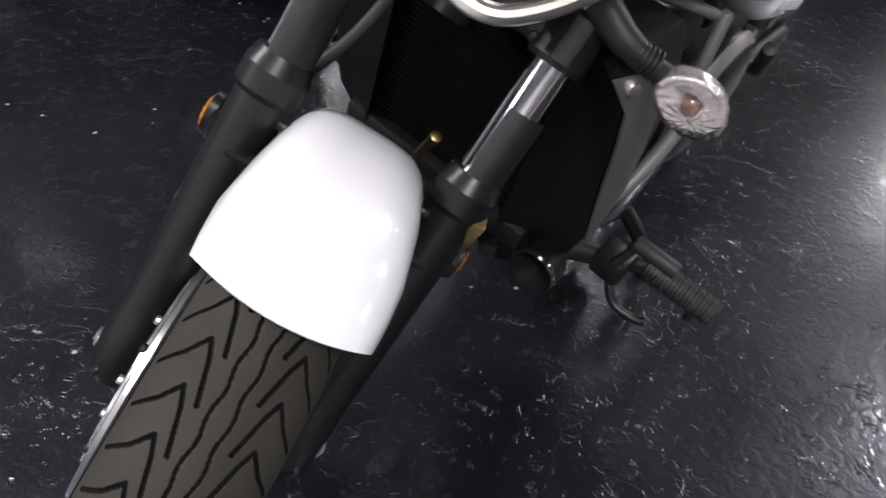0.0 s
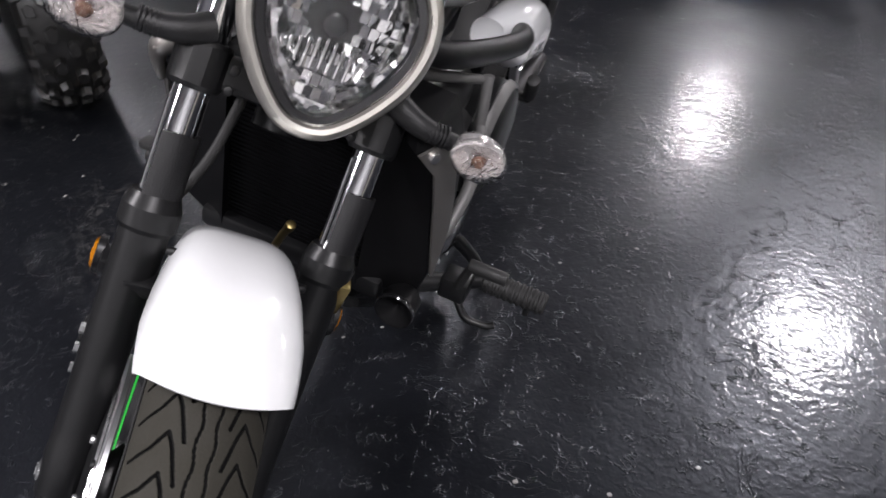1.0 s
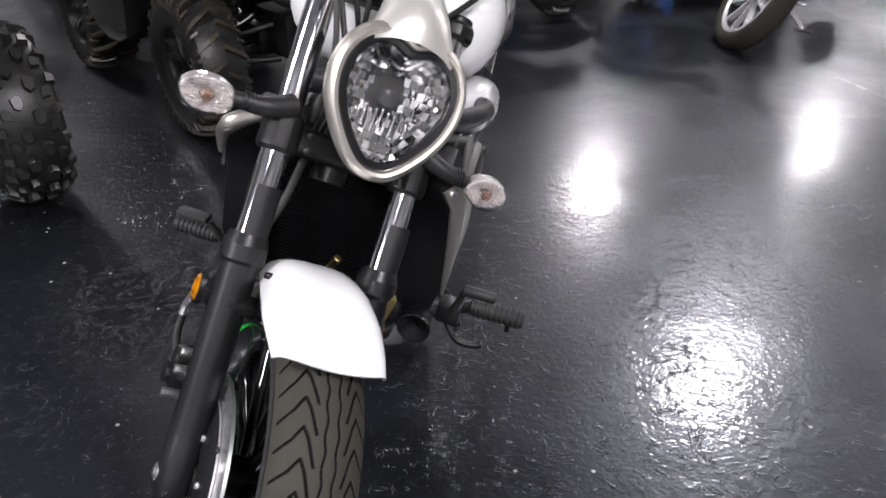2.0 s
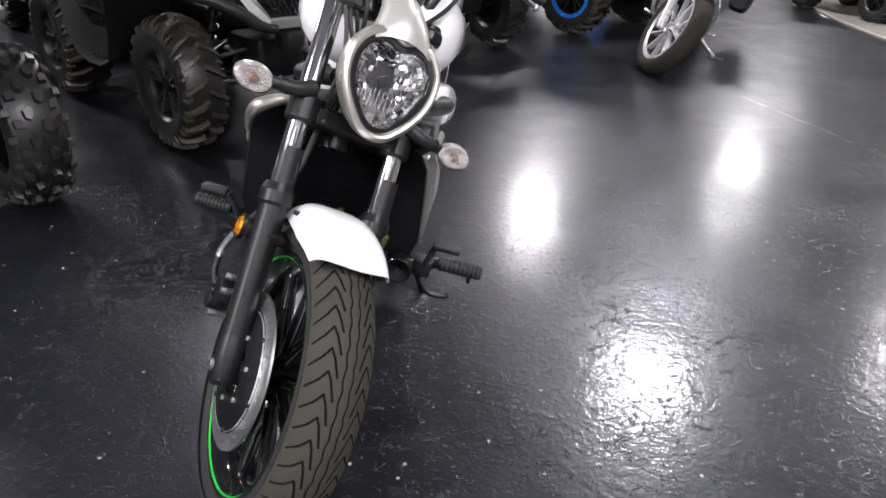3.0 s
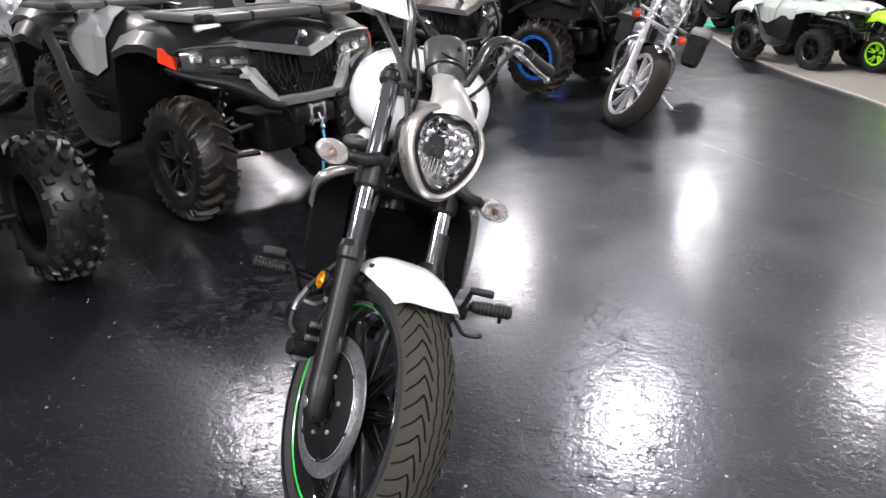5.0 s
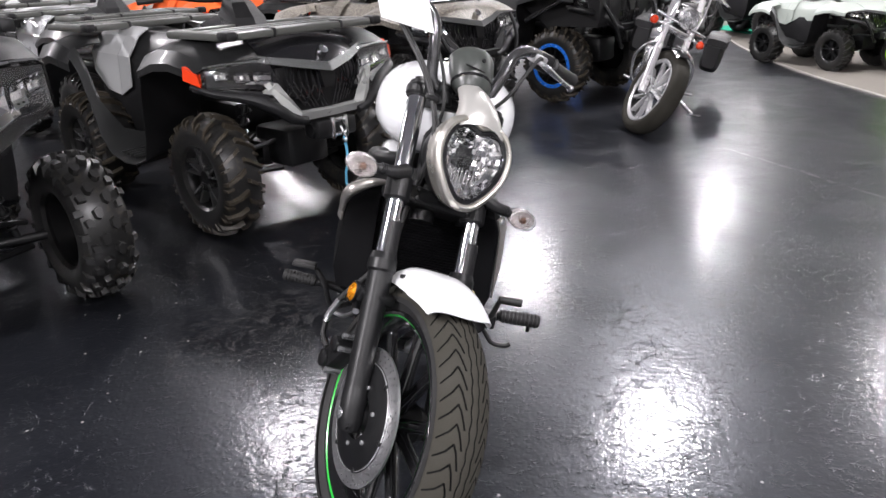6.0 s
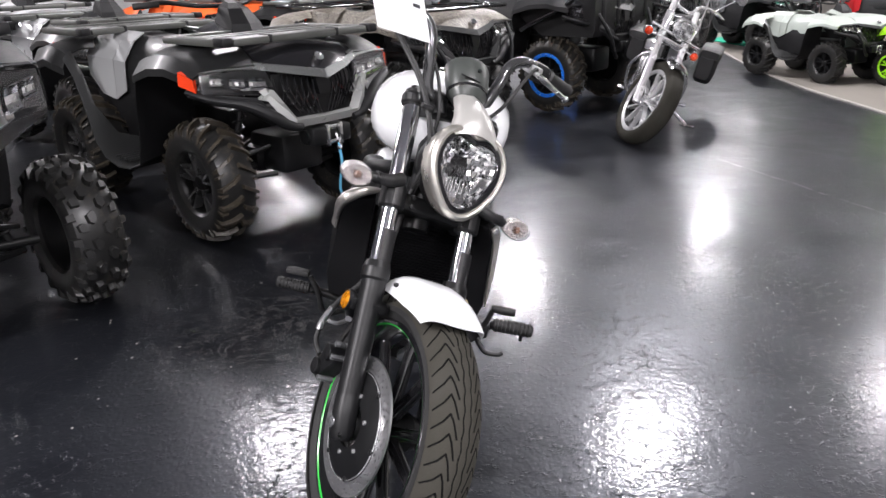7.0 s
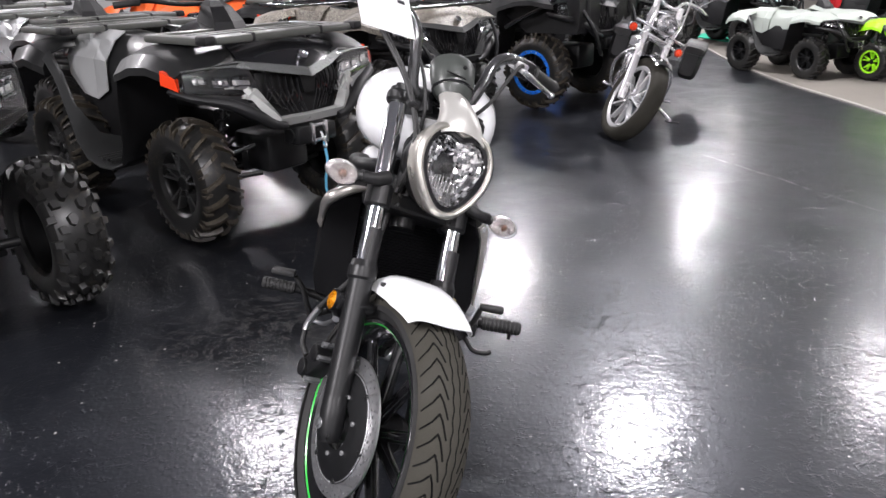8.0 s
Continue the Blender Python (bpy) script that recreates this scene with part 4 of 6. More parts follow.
for sgn in (-1, 1):
    X = sgn
    part("frame_rail", tube([(0.04 * X, 0.37, 0.80), (0.128 * X, 0.45, 0.767), (0.159 * X, 0.58, 0.730), (0.180 * X, 0.72, 0.700), (0.165 * X, 0.82, 0.675), (0.12 * X, 0.92, 0.63)], 0.019, 16), M_BLACK, bike, "black tubular frame rail")
    part("downtube", tube([(0.05 * X, 0.34, 0.74), (0.12 * X, 0.41, 0.60), (0.14 * X, 0.46, 0.40), (0.13 * X, 0.60, 0.24), (0.12 * X, 0.95, 0.23)], 0.018, 14), M_BLACK, bike)
    part("tank_trim", tube([(0.10 * X, 0.43, 0.735), (0.130 * X, 0.49, 0.718), (0.165 * X, 0.58, 0.689)], [0.006, 0.008, 0.007], 10), M_CAST, bike, "silver strip under the frame rail")
    part("head_cover", lofted([(0.085 * X, 0.45, 0.655, 0.05, 0.05), (0.10 * X, 0.52, 0.65, 0.055, 0.055), (0.10 * X, 0.62, 0.64, 0.05, 0.05)], 16), M_BLACK, bike)
    # radiator shroud with its pale trim
    front = [(0.176, 0.293, 0.715), (0.191, 0.330, 0.672), (0.197, 0.344, 0.620), (0.202, 0.356, 0.565), (0.211, 0.378, 0.475)]
    back = [(0.190, 0.326, 0.722), (0.206, 0.366, 0.680), (0.212, 0.380, 0.620), (0.216, 0.388, 0.560), (0.213, 0.383, 0.473)]
    walls = [((0.170, 0.312, 0.730), (0.180, 0.350, 0.732))] + list(zip(front, back)) + [((0.200, 0.385, 0.425), (0.202, 0.392, 0.425))]
    sh = part("radiator_shroud", skin([[((x + dx) * X, y + dy, p[2]) for x, dx, y, dy in ((0.112, 0, 0.352, 0), (p[0], -0.005, p[1], 0.004), (q[0], -0.005, q[1], 0.002), (q[0], -0.010, 0.435, 0), (0.112, 0, 0.44, 0))] for p, q in walls]), M_SHROUD, bike, "black radiator shroud")
    part("shroud_trim", thicken(skin([[((a[0] + (b[0] - a[0]) * f + 0.002 + 0.004 * f * (1 - f)) * X, a[1] + (b[1] - a[1]) * f, a[2] + (b[2] - a[2]) * f) for f in (0, 0.25, 0.5, 0.75, 1)] for a, b in (zip(front, back) if X > 0 else zip(front[:3], back[:3]))], closed=False), 0.004), M_TRIM, sh, "satin nickel trim plate along the shroud side")
    part("trim_bolt", rod((0.182 * X, 0.321, 0.706), (0.193 * X, 0.314, 0.707), 0.007, 12, 0.001), M_STEEL, sh)
part("shroud_band", tube([(-0.198, 0.335, 0.650), (-0.192, 0.322, 0.690), (-0.174, 0.310, 0.718), (-0.140, 0.322, 0.736), (-0.100, 0.338, 0.742)], [0.005, 0.012, 0.015, 0.013, 0.004], 12), M_TRIM, bike, "satin nickel band over the shroud corner")
part("frame_strut", tube([(0.175, 0.40, 0.44), (0.205, 0.45, 0.52), (0.206, 0.53, 0.575), (0.185, 0.585, 0.61)], 0.010, 12), M_CAST, bike, "grey cast frame strut behind the shroud")
part("frame_strut", tube([(-0.175, 0.40, 0.44), (-0.205, 0.45, 0.52), (-0.206, 0.53, 0.575), (-0.185, 0.585, 0.61)], 0.010, 12), M_CAST, bike, "grey cast frame strut behind the shroud")
# radiator: core with fins in a frame
rad = part("radiator", box((0, 0.385, 0.565), (0.27, 0.03, 0.27), 0.004), M_CORE, bike, "black radiator with fine fins")
part("header_tank", box((0, 0.378, 0.712), (0.30, 0.05, 0.03), 0.008), M_BLACK, rad)
part("lower_tank", box((0, 0.378, 0.425), (0.30, 0.05, 0.035), 0.008), M_BLACK, rad)
fin_mesh = finish("fin", box((0, 0, 0), (0.262, 0.006, 0.0022)), M_CORE)
for k in range(33):
    fin = new("fin", fin_mesh)
    fin.parent, fin.location = rad, (0, 0.3685, 0.452 + 0.0072 * k)
part("horn", lathe([(0.0, -0.045), (0.018, -0.045), (0.028, -0.03), (0.030, 0.0), (0.030, 0.006), (0.027, 0.004), (0.0, -0.010)], 32, pose(0.182, 0.352, 0.412, 12, 0, -90)), M_SHROUD, bike, "round black horn")
part("horn_rim", lathe([(0.029, 0.002), (0.0312, 0.003), (0.0312, 0.007), (0.029, 0.009)], 32, pose(0.182, 0.352, 0.412, 12, 0, -90), closed=True), M_BLACK_GLOSS, bike, "thin horn rim")
# engine
eng = thing("engine", "", "", I4)
eng.parent = bike
tagged(eng, "black parallel twin engine behind the radiator")
part("crankcase", lofted([(0, 0.46, 0.35, 0.10, 0.08), (0, 0.50, 0.36, 0.14, 0.12), (0, 0.66, 0.37, 0.15, 0.14), (0, 0.86, 0.37, 0.14, 0.12), (0, 0.93, 0.38, 0.09, 0.08)], 24, 3), M_BLACK, eng)
part("cylinder_block", box((0, 0.52, 0.56), (0.24, 0.15, 0.16), 0.012, pose(0, 0, 0, 0, 0, 0)), M_BLACK, eng)
for k in range(6):
    part("cooling_fin", box((0, 0.52, 0.50 + 0.022 * k), (0.27, 0.18, 0.006), 0.002), M_BLACK, eng)
for sgn in (-1, 1):
    part("side_case", lathe([(0.0, 0.03), (0.06, 0.028), (0.085, 0.018), (0.095, 0.0), (0.095, -0.02), (0, -0.02)], 36, pose(0.155 * sgn, 0.68, 0.36, 0, 0, 0 if sgn > 0 else 180)), M_BLACK_GLOSS, eng)
    part("upper_cover", lathe([(0.0, 0.02), (0.06, 0.018), (0.092, 0.010), (0.104, -0.004), (0.106, -0.03), (0, -0.03)], 40, pose(0.188 * sgn, 0.715, 0.520, 0, 0, 0 if sgn > 0 else 180)), M_BLACK, eng, "black round engine cover")
    part("cover_ring", lathe([(0.098, 0.007), (0.106, 0.001), (0.109, -0.008), (0.105, -0.010)], 40, pose(0.188 * sgn, 0.715, 0.520, 0, 0, 0 if sgn > 0 else 180), closed=True), M_CAST, eng, "grey cast ring")
    part("support_rod", rod((0.171 * sgn, 0.60, 0.690), (0.186 * sgn, 0.585, 0.575), 0.009, 12, 0.002), M_CAST, eng, "grey support rod")
    for k in range(8):
        a = 2 * math.pi * k / 8
        c = Vector((0.165 * sgn, 0.68 + 0.088 * math.sin(a), 0.36 + 0.088 * math.cos(a)))
        part("case_bolt", rod(c, c + Vector((0.012 * sgn, 0, 0)), 0.005, 6), M_ALLOY, eng)
    part("exhaust_header", tube([(0.05 * sgn, 0.44, 0.52), (0.06 * sgn, 0.39, 0.44), (0.055 * sgn, 0.42, 0.30), (0.02 * sgn, 0.55, 0.19), (0.0, 0.70, 0.17)], 0.019, 14), M_STEEL, eng, "steel exhaust header")
part("belly_pan", lofted([(0, 0.50, 0.235, 0.08, 0.03), (0, 0.58, 0.20, 0.12, 0.05), (0, 0.80, 0.185, 0.12, 0.055), (0, 0.95, 0.20, 0.08, 0.03)], 18), M_BLACK, bike)
part("muffler", tube([(-0.06, 0.72, 0.18), (-0.13, 0.90, 0.185), (-0.15, 1.05, 0.20), (-0.155, 1.16, 0.215)], [0.03, 0.05, 0.05, 0.042], 18), M_BLACK, bike, "stubby black muffler")
# seat, rear fender, covers, rear wheel
part("seat", lofted([(0, 0.86, 0.800, 0.08, 0.03), (0, 0.92, 0.79, 0.12, 0.045), (0, 1.05, 0.755, 0.155, 0.045), (0, 1.2, 0.75, 0.165, 0.05), (0, 1.32, 0.785, 0.15, 0.055), (0, 1.36, 0.81, 0.10, 0.03)], 24), M_SEAT, bike, "black vinyl rider seat")
part("pillion_seat", lofted([(0, 1.34, 0.80, 0.09, 0.03), (0, 1.40, 0.81, 0.12, 0.038), (0, 1.55, 0.82, 0.11, 0.032), (0, 1.62, 0.82, 0.06, 0.015)], 20), M_SEAT, bike, "black vinyl pillion seat")
rings = []
for a_deg in range(-20, 71, 9):
    a = radians(a_deg)
    ring = []
    for i in range(13):
        q = -1 + 2 * i / 12
        r = 0.365 - 0.05 * abs(q) ** 3
        ring.append((0.105 * q, 1.575 + r * math.sin(a), 0.31 + r * math.cos(a)))
    rings.append(ring)
rear = part("rear_fender", thicken(skin(rings, closed=False), 0.004), M_WHITE, bike, "white rear fender")
part("tail_lamp", box((0, 1.885, 0.56), (0.12, 0.05, 0.05), 0.012), M_RED, rear, "red tail lamp")
for sgn in (-1, 1):
    part("side_cover", lofted([(0.11 * sgn, 0.80, 0.66, 0.03, 0.03), (0.135 * sgn, 0.84, 0.65, 0.05, 0.055), (0.14 * sgn, 0.95, 0.63, 0.055, 0.065), (0.12 * sgn, 1.08, 0.62, 0.03, 0.03)], 18), M_WHITE, bike, "white side cover")
    part("passenger_peg", join(tube([(0.13 * sgn, 1.14, 0.40), (0.17 * sgn, 1.17, 0.39)], 0.012, 10), rod((0.17 * sgn, 1.16, 0.40), (0.178 * sgn, 1.09, 0.475), 0.015, 14, 0.004)), M_RUBBER, bike, "folding passenger peg")
    part("passenger_bracket", skin([[(x * sgn, y, z) for y, z in ((1.02, 0.52), (1.06, 0.50), (1.17, 0.37), (1.14, 0.36))] for x in (0.13, 0.145)]), M_ALLOY, bike, "cast alloy bracket")
    part("swingarm", tube([(0.10 * sgn, 0.95, 0.36), (0.115 * sgn, 1.25, 0.33), (0.115 * sgn, 1.575, 0.31)], [0.028, 0.024, 0.022], 14), M_BLACK, bike)
    part("shock", rod((0.06 * sgn, 0.98, 0.50), (0.05 * sgn, 1.2, 0.60), 0.025, 14, 0.004), M_BLACK, bike)
W_REAR = Matrix.Translation((0, 1.575, 0.31))
rw = thing("rear_wheel", "", "", I4)
rw.parent = bike
part("tyre", lathe([(0.225, 0.065), (0.255, 0.078), (0.285, 0.080), (0.302, 0.06), (0.310, 0.03), (0.312, 0), (0.310, -0.03), (0.302, -0.06), (0.285, -0.080), (0.255, -0.078), (0.225, -0.065)], 72), M_RUBBER, rw, m=W_REAR)
part("rim", lathe([(0.228, 0.066), (0.215, 0.066), (0.205, 0.03), (0.205, -0.03), (0.215, -0.066), (0.228, -0.066)], 72), M_BLACK_GLOSS, rw, m=W_REAR)
part("hub", lathe([(0, 0.08), (0.05, 0.07), (0.05, -0.07), (0, -0.08)], 28), M_BLACK, rw, m=W_REAR)
for k in range(5):
    a = 2 * math.pi * k / 5
    part("spoke", rod((0, 0.04 * math.sin(a), 0.04 * math.cos(a)), (0, 0.21 * math.sin(a), 0.21 * math.cos(a)), 0.02, 10), M_BLACK_GLOSS, rw, m=W_REAR)

# pegs and pedals
def ribbed_peg(a, b, r):
    """A rubber peg turned in one piece, with rings round it."""
    a, b = Vector(a), Vector(b)
    fs, rs = [0.0, 0.03], [r * 0.8, r]
    for k in range(9):
        f = 0.07 + 0.10 * k
        fs += [f, f + 0.01, f + 0.05, f + 0.06]
        rs += [r, r * 1.12, r * 1.12, r]
    fs, rs = fs + [0.98, 1.0], rs + [r, r * 0.8]
    return tube([a.lerp(b, f) for f in fs], rs, 18, smooth=False)


left = part("left_foot_peg", ribbed_peg((0.268, 0.578, 0.334), (0.385, 0.578, 0.338), 0.0185), M_RUBBER, bike, "ribbed black rubber foot peg")
part("peg_mount", join(tube([(0.15, 0.50, 0.33), (0.21, 0.54, 0.33), (0.268, 0.578, 0.334)], [0.022, 0.016, 0.014], 14), box((0.23, 0.54, 0.335), (0.05, 0.05, 0.045), 0.008)), M_BLACK, left)
part("peg_feeler", tube([(0.355, 0.578, 0.324), (0.358, 0.578, 0.300)], 0.006, 8), M_BLACK, left)
shift = part("shift_lever", join(tube([(0.215, 0.56, 0.33), (0.235, 0.52, 0.35), (0.25, 0.50, 0.416)], [0.010, 0.008, 0.007], 10), rod((0.245, 0.50, 0.420), (0.312, 0.502, 0.420), 0.0115, 14, 0.004)), M_RUBBER, bike, "gear shift lever with rubber toe pad")
part("stand_hook", tube([(0.20, 0.60, 0.30), (0.235, 0.57, 0.275), (0.262, 0.560, 0.250), (0.30, 0.565, 0.246), (0.315, 0.57, 0.252)], 0.007, 10), M_BLACK, bike, "side stand tang")
part("side_stand", tube([(0.13, 0.78, 0.25), (0.21, 0.84, 0.15), (0.268, 0.87, 0.02), (0.285, 0.875, -0.052)], [0.016, 0.014, 0.013, 0.013], 12), M_BLACK, bike, "lowered side stand")
part("stand_foot", box((0, 0, 0), (0.07, 0.05, 0.010), 0.003, pose(0.288, 0.875, -0.054, 0, -LEAN_ANGLE, 0)), M_BLACK, bike)
right = part("right_foot_peg", ribbed_peg((-0.265, 0.510, 0.360), (-0.358, 0.506, 0.364), 0.0155), M_RUBBER, bike, "ribbed black rubber foot peg")
part("peg_mount", join(tube([(-0.13, 0.50, 0.33), (-0.19, 0.52, 0.345), (-0.265, 0.510, 0.360)], [0.020, 0.014, 0.011], 14), box((-0.165, 0.53, 0.335), (0.04, 0.045, 0.04), 0.008)), M_BLACK, right)
part("brake_pedal", join(tube([(-0.15, 0.58, 0.29), (-0.21, 0.50, 0.30), (-0.235, 0.46, 0.385), (-0.26, 0.45, 0.426)], [0.009, 0.008, 0.008, 0.007], 10), box((-0.292, 0.448, 0.434), (0.062, 0.028, 0.014), 0.004)), M_RUBBER, bike, "rear brake pedal with flat pad")
part("pedal_linkage", join(tube([(-0.14, 0.56, 0.27), (-0.17, 0.50, 0.275), (-0.205, 0.49, 0.285)], 0.006, 8), rod((-0.14, 0.49, 0.30), (-0.14, 0.56, 0.32), 0.010, 12)), M_ALLOY, bike)

# price card taped to the bar
card = thing("price_card", "white price card hanging from the handlebar", "card", BIKE @ STEER @ axes((-0.232, 0.425, 1.150), Vector((0.96, 0.10, 0.24)).normalized(), Vector((0.10, -0.97, 0.22)).normalized(), Vector((-0.25, 0.20, 0.95)).normalized()))


def on_card(x, z, y=0.0):
    """A place on the skewed, slightly curled card."""
    return (x - 0.34 * z, y + 0.5 * x * x + 0.15 * z * z, z - 0.13 * x)


part("sheet", thicken(skin([[on_card(-0.074 + 0.017 * i, -0.095 + 0.019 * j) for i in range(9)] for j in range(11)], closed=False), 0.0012), M_PAPER, card)
rb = random.Random(3)
for k in range(7):
    z0, x0, x1 = 0.075 - 0.017 * k, 0.030 + rb.uniform(-0.004, 0.004), 0.047 + rb.uniform(-0.003, 0.003)
    part("print_bar", thicken(skin([[on_card(x, z, 0.0018) for x in (x0, x1)] for z in (z0, z0 + rb.uniform(0.004, 0.009))], closed=False), 0.0006), M_INK, card)

# ---- all-terrain vehicles ----
TYRE_MESHES, LUG_MESHES = {}, {}


def carcass(R, w):
    h = w / 2
    return lathe([(R * 0.50, h * 0.72), (R * 0.54, h * 0.86), (R * 0.68, h * 1.0), (R * 0.80, h * 0.97), (R * 0.87, h * 0.84), (R * 0.905, h * 0.55), (R * 0.918, 0),
                  (R * 0.905, -h * 0.55), (R * 0.87, -h * 0.84), (R * 0.80, -h * 0.97), (R * 0.68, -h * 1.0), (R * 0.54, -h * 0.86), (R * 0.50, -h * 0.72)], 64)


LUGS = {"bar": [([(0.02, 0.03), (0.095, 0.03), (0.055, 0.22), (0.0, 0.45), (-0.065, 0.45), (-0.015, 0.22)], 1.0),
                ([(0.015, 0.40), (-0.03, 0.66), (-0.10, 0.98), (-0.17, 0.98), (-0.10, 0.66), (-0.05, 0.40)], 0.995),
                ([(-0.24, 0.72), (-0.19, 0.70), (-0.23, 1.0), (-0.28, 1.0)], 0.975)],
        "knob": [([(0.0, 0.08), (0.10, 0.08), (0.13, 0.22), (0.09, 0.42), (-0.02, 0.38), (-0.05, 0.22)], 1.0),
                 ([(-0.13, 0.46), (-0.03, 0.48), (0.0, 0.62), (-0.02, 0.78), (-0.12, 0.74)], 0.995),
                 ([(0.04, 0.74), (0.16, 0.76), (0.15, 1.03), (0.05, 1.03)], 0.985)]}
LUG_COUNT = 18


def add_lug(bm, R, h, sd, t0, pts, top, base=0.85, taper=0.86):
    """One tread lug: a foot on the carcass and a slightly smaller top."""
    ca, cx = sum(p[0] for p in pts) / len(pts), sum(p[1] for p in pts) / len(pts)
    lo, mid, hi = [], [], []
    for a, x in pts:
        for ring, r, k in ((lo, base, 1.0), (mid, top - 0.008, 0.92), (hi, top, taper)):
            xx = (cx + (x - cx) * k) * h
            aa, fall = t0 + ca + (a - ca) * k, 1 - 0.10 * abs(xx / h) ** 3
            ring.append(bm.verts.new((xx * sd, R * r * fall * math.sin(aa), R * r * fall * math.cos(aa))))
    bm.faces.new(hi)
    k = len(pts)
    for a, b in ((lo, mid), (mid, hi)):
        for i in range(k):
            bm.faces.new((a[i], a[(i + 1) % k], b[(i + 1) % k], b[i]))


def tyre_mesh(R, w, rubber):
    """The bulging carcass of a fat off-road tyre, axle along x; a shared mesh."""
    key = (R, w, rubber.name)
    if key not in TYRE_MESHES:
        TYRE_MESHES[key] = finish("tyre", carcass(R, w), M_ATV_RUBBER, 30)
    return TYRE_MESHES[key]


def tread_mesh(R, w, rubber, style):
    """All the lugs of a tyre that stands far off, in one shared mesh."""
    key = (R, w, rubber.name, style)
    if key not in TYRE_MESHES:
        bm = bmesh.new()
        for k in range(LUG_COUNT):
            for sd in (1, -1):
                for pts, top in LUGS[style]:
                    add_lug(bm, R, w / 2, sd, 2 * math.pi * (k + (0.5 if sd < 0 else 0)) / LUG_COUNT, pts, top)
        bmesh.ops.recalc_face_normals(bm, faces=bm.faces[:])
        TYRE_MESHES[key] = finish("tread", bm, rubber, 30)
    return TYRE_MESHES[key]


def lug_mesh(R, w, rubber, style, sd, which):
    key = (R, w, rubber.name, style, sd, which)
    if key not in LUG_MESHES:
        bm = bmesh.new()
        add_lug(bm, R, w / 2, sd, 0.0, *LUGS[style][which])
        bmesh.ops.recalc_face_normals(bm, faces=bm.faces[:])
        LUG_MESHES[key] = finish("lug", bm, rubber, 30)
    return LUG_MESHES[key]


def atv_wheel(parent, name, x, y, R, w, side, rubber, rim_m, style, ring=None, turn=0.0, lugs=False):
    """A wheel under parent at (x, y); side: +1 or -1, the way its face looks along x."""
    m = pose(x, y, R, 0, 0, turn) @ Matrix.Diagonal((side, 1, 1, 1))
    wh = new(name)
    wh.parent = parent
    tyre = new("tyre", tyre_mesh(R, w, rubber))
    tyre.parent, tyre.matrix_basis = wh, m
    if not lugs:
        tread_part = new("tread", tread_mesh(R, w, rubber, style))
        tread_part.parent, tread_part.matrix_basis = wh, m
        tagged(tread_part, kind="stuff")
    for k in range(LUG_COUNT if lugs else 0):
        for sd in (1, -1):
            for which in range(3):
                piece = new("lug", lug_mesh(R, w, rubber, style, sd, which))
                piece.parent, piece.matrix_basis = wh, m @ Matrix.Rotation(-2 * math.pi * (k + (0.5 if sd < 0 else 0)) / LUG_COUNT, 4, "X")
    h, r = w / 2, R * 0.53
    part("rim", lathe([(r, -h * 0.7), (r * 0.93, -h * 0.6), (r * 0.90, h * 0.3), (r * 0.94, h * 0.6), (r * 1.0, h * 0.74), (r * 1.05, h * 0.80), (r * 1.05, h * 0.74)], 40), M_BLACK, wh, m=m)
    part("wheel_back", lathe([(r * 0.92, h * 0.15), (0.0, h * 0.05)], 32), M_BLACK, wh, m=m)
    for k in range(5):
        for d in (-0.20, 0.20):
            a = 2 * math.pi * k / 5 + d
            b = 2 * math.pi * k / 5 + d * 0.55
            p0 = Vector((h * 0.48, r * 0.25 * math.sin(b), r * 0.25 * math.cos(b)))
            p1 = Vector((h * 0.60, r * 0.93 * math.sin(a), r * 0.93 * math.cos(a)))
            q = Vector((1, 0, 0)).cross((p1 - p0).normalized())
            part("spoke", skin([[c + q * v + Vector((u, 0, 0)) for u, v in ((0.012, -0.006), (0.012, 0.006), (-0.03, 0.010), (-0.03, -0.010))] for c in (p0, p1)]), rim_m, wh, m=m)
    part("hub", lathe([(0.0, h * 0.62), (r * 0.20, h * 0.60), (r * 0.26, h * 0.50), (r * 0.28, h * 0.1)], 24), M_BLACK, wh, m=m)
    if ring:
        part("bead_ring", lathe([(r * 0.93, h * 0.78), (r * 0.93, h * 0.90), (r * 1.10, h * 0.92), (r * 1.12, h * 0.78)], 48, closed=True), ring, wh, "bright coloured bead-lock ring", m=m)
        for k in range(20):
            a = 2 * math.pi * k / 20
            c = Vector((h * 0.92, r * 1.0 * math.sin(a), r * 1.02 * math.cos(a)))
            part("ring_bolt", rod(c, c + Vector((0.006, 0, 0)), 0.006, 6), M_STEEL, wh, m=m)
    return wh


def facets(w, h, nx, ny, seed):
    """A small mirror of nx x ny tilted facets, w x h, facing +z."""
    rf = random.Random(seed)
    rows = [[((i / nx - 0.5) * w, (j / ny - 0.5) * h, rf.uniform(-1, 1) * 0.22 * w / nx - 0.012 * (1 - (2 * j / ny - 1) ** 2)) for i in range(nx + 1)] for j in range(ny + 1)]
    return thicken(skin(rows, closed=False), 0.002)


def sheet(lines, t=0.006, sd=1):
    return thicken(skin([[(x * sd, y, z) for x, y, z in ln] for ln in lines], closed=False), t)


RUNNING_GEAR = ("front_wheel", "rear_wheel", "suspension_arm", "shock", "cv_shaft", "chassis", "winch", "fairlead", "hook", "foot_rest")


def shallow(bm):
    """Sets the foot of the nose parts higher, so that the nose is less deep."""
    for v in bm.verts:
        if v.co.z < 0.74:
            v.co.z = 0.74 - (0.74 - v.co.z) * 0.72
    return bm


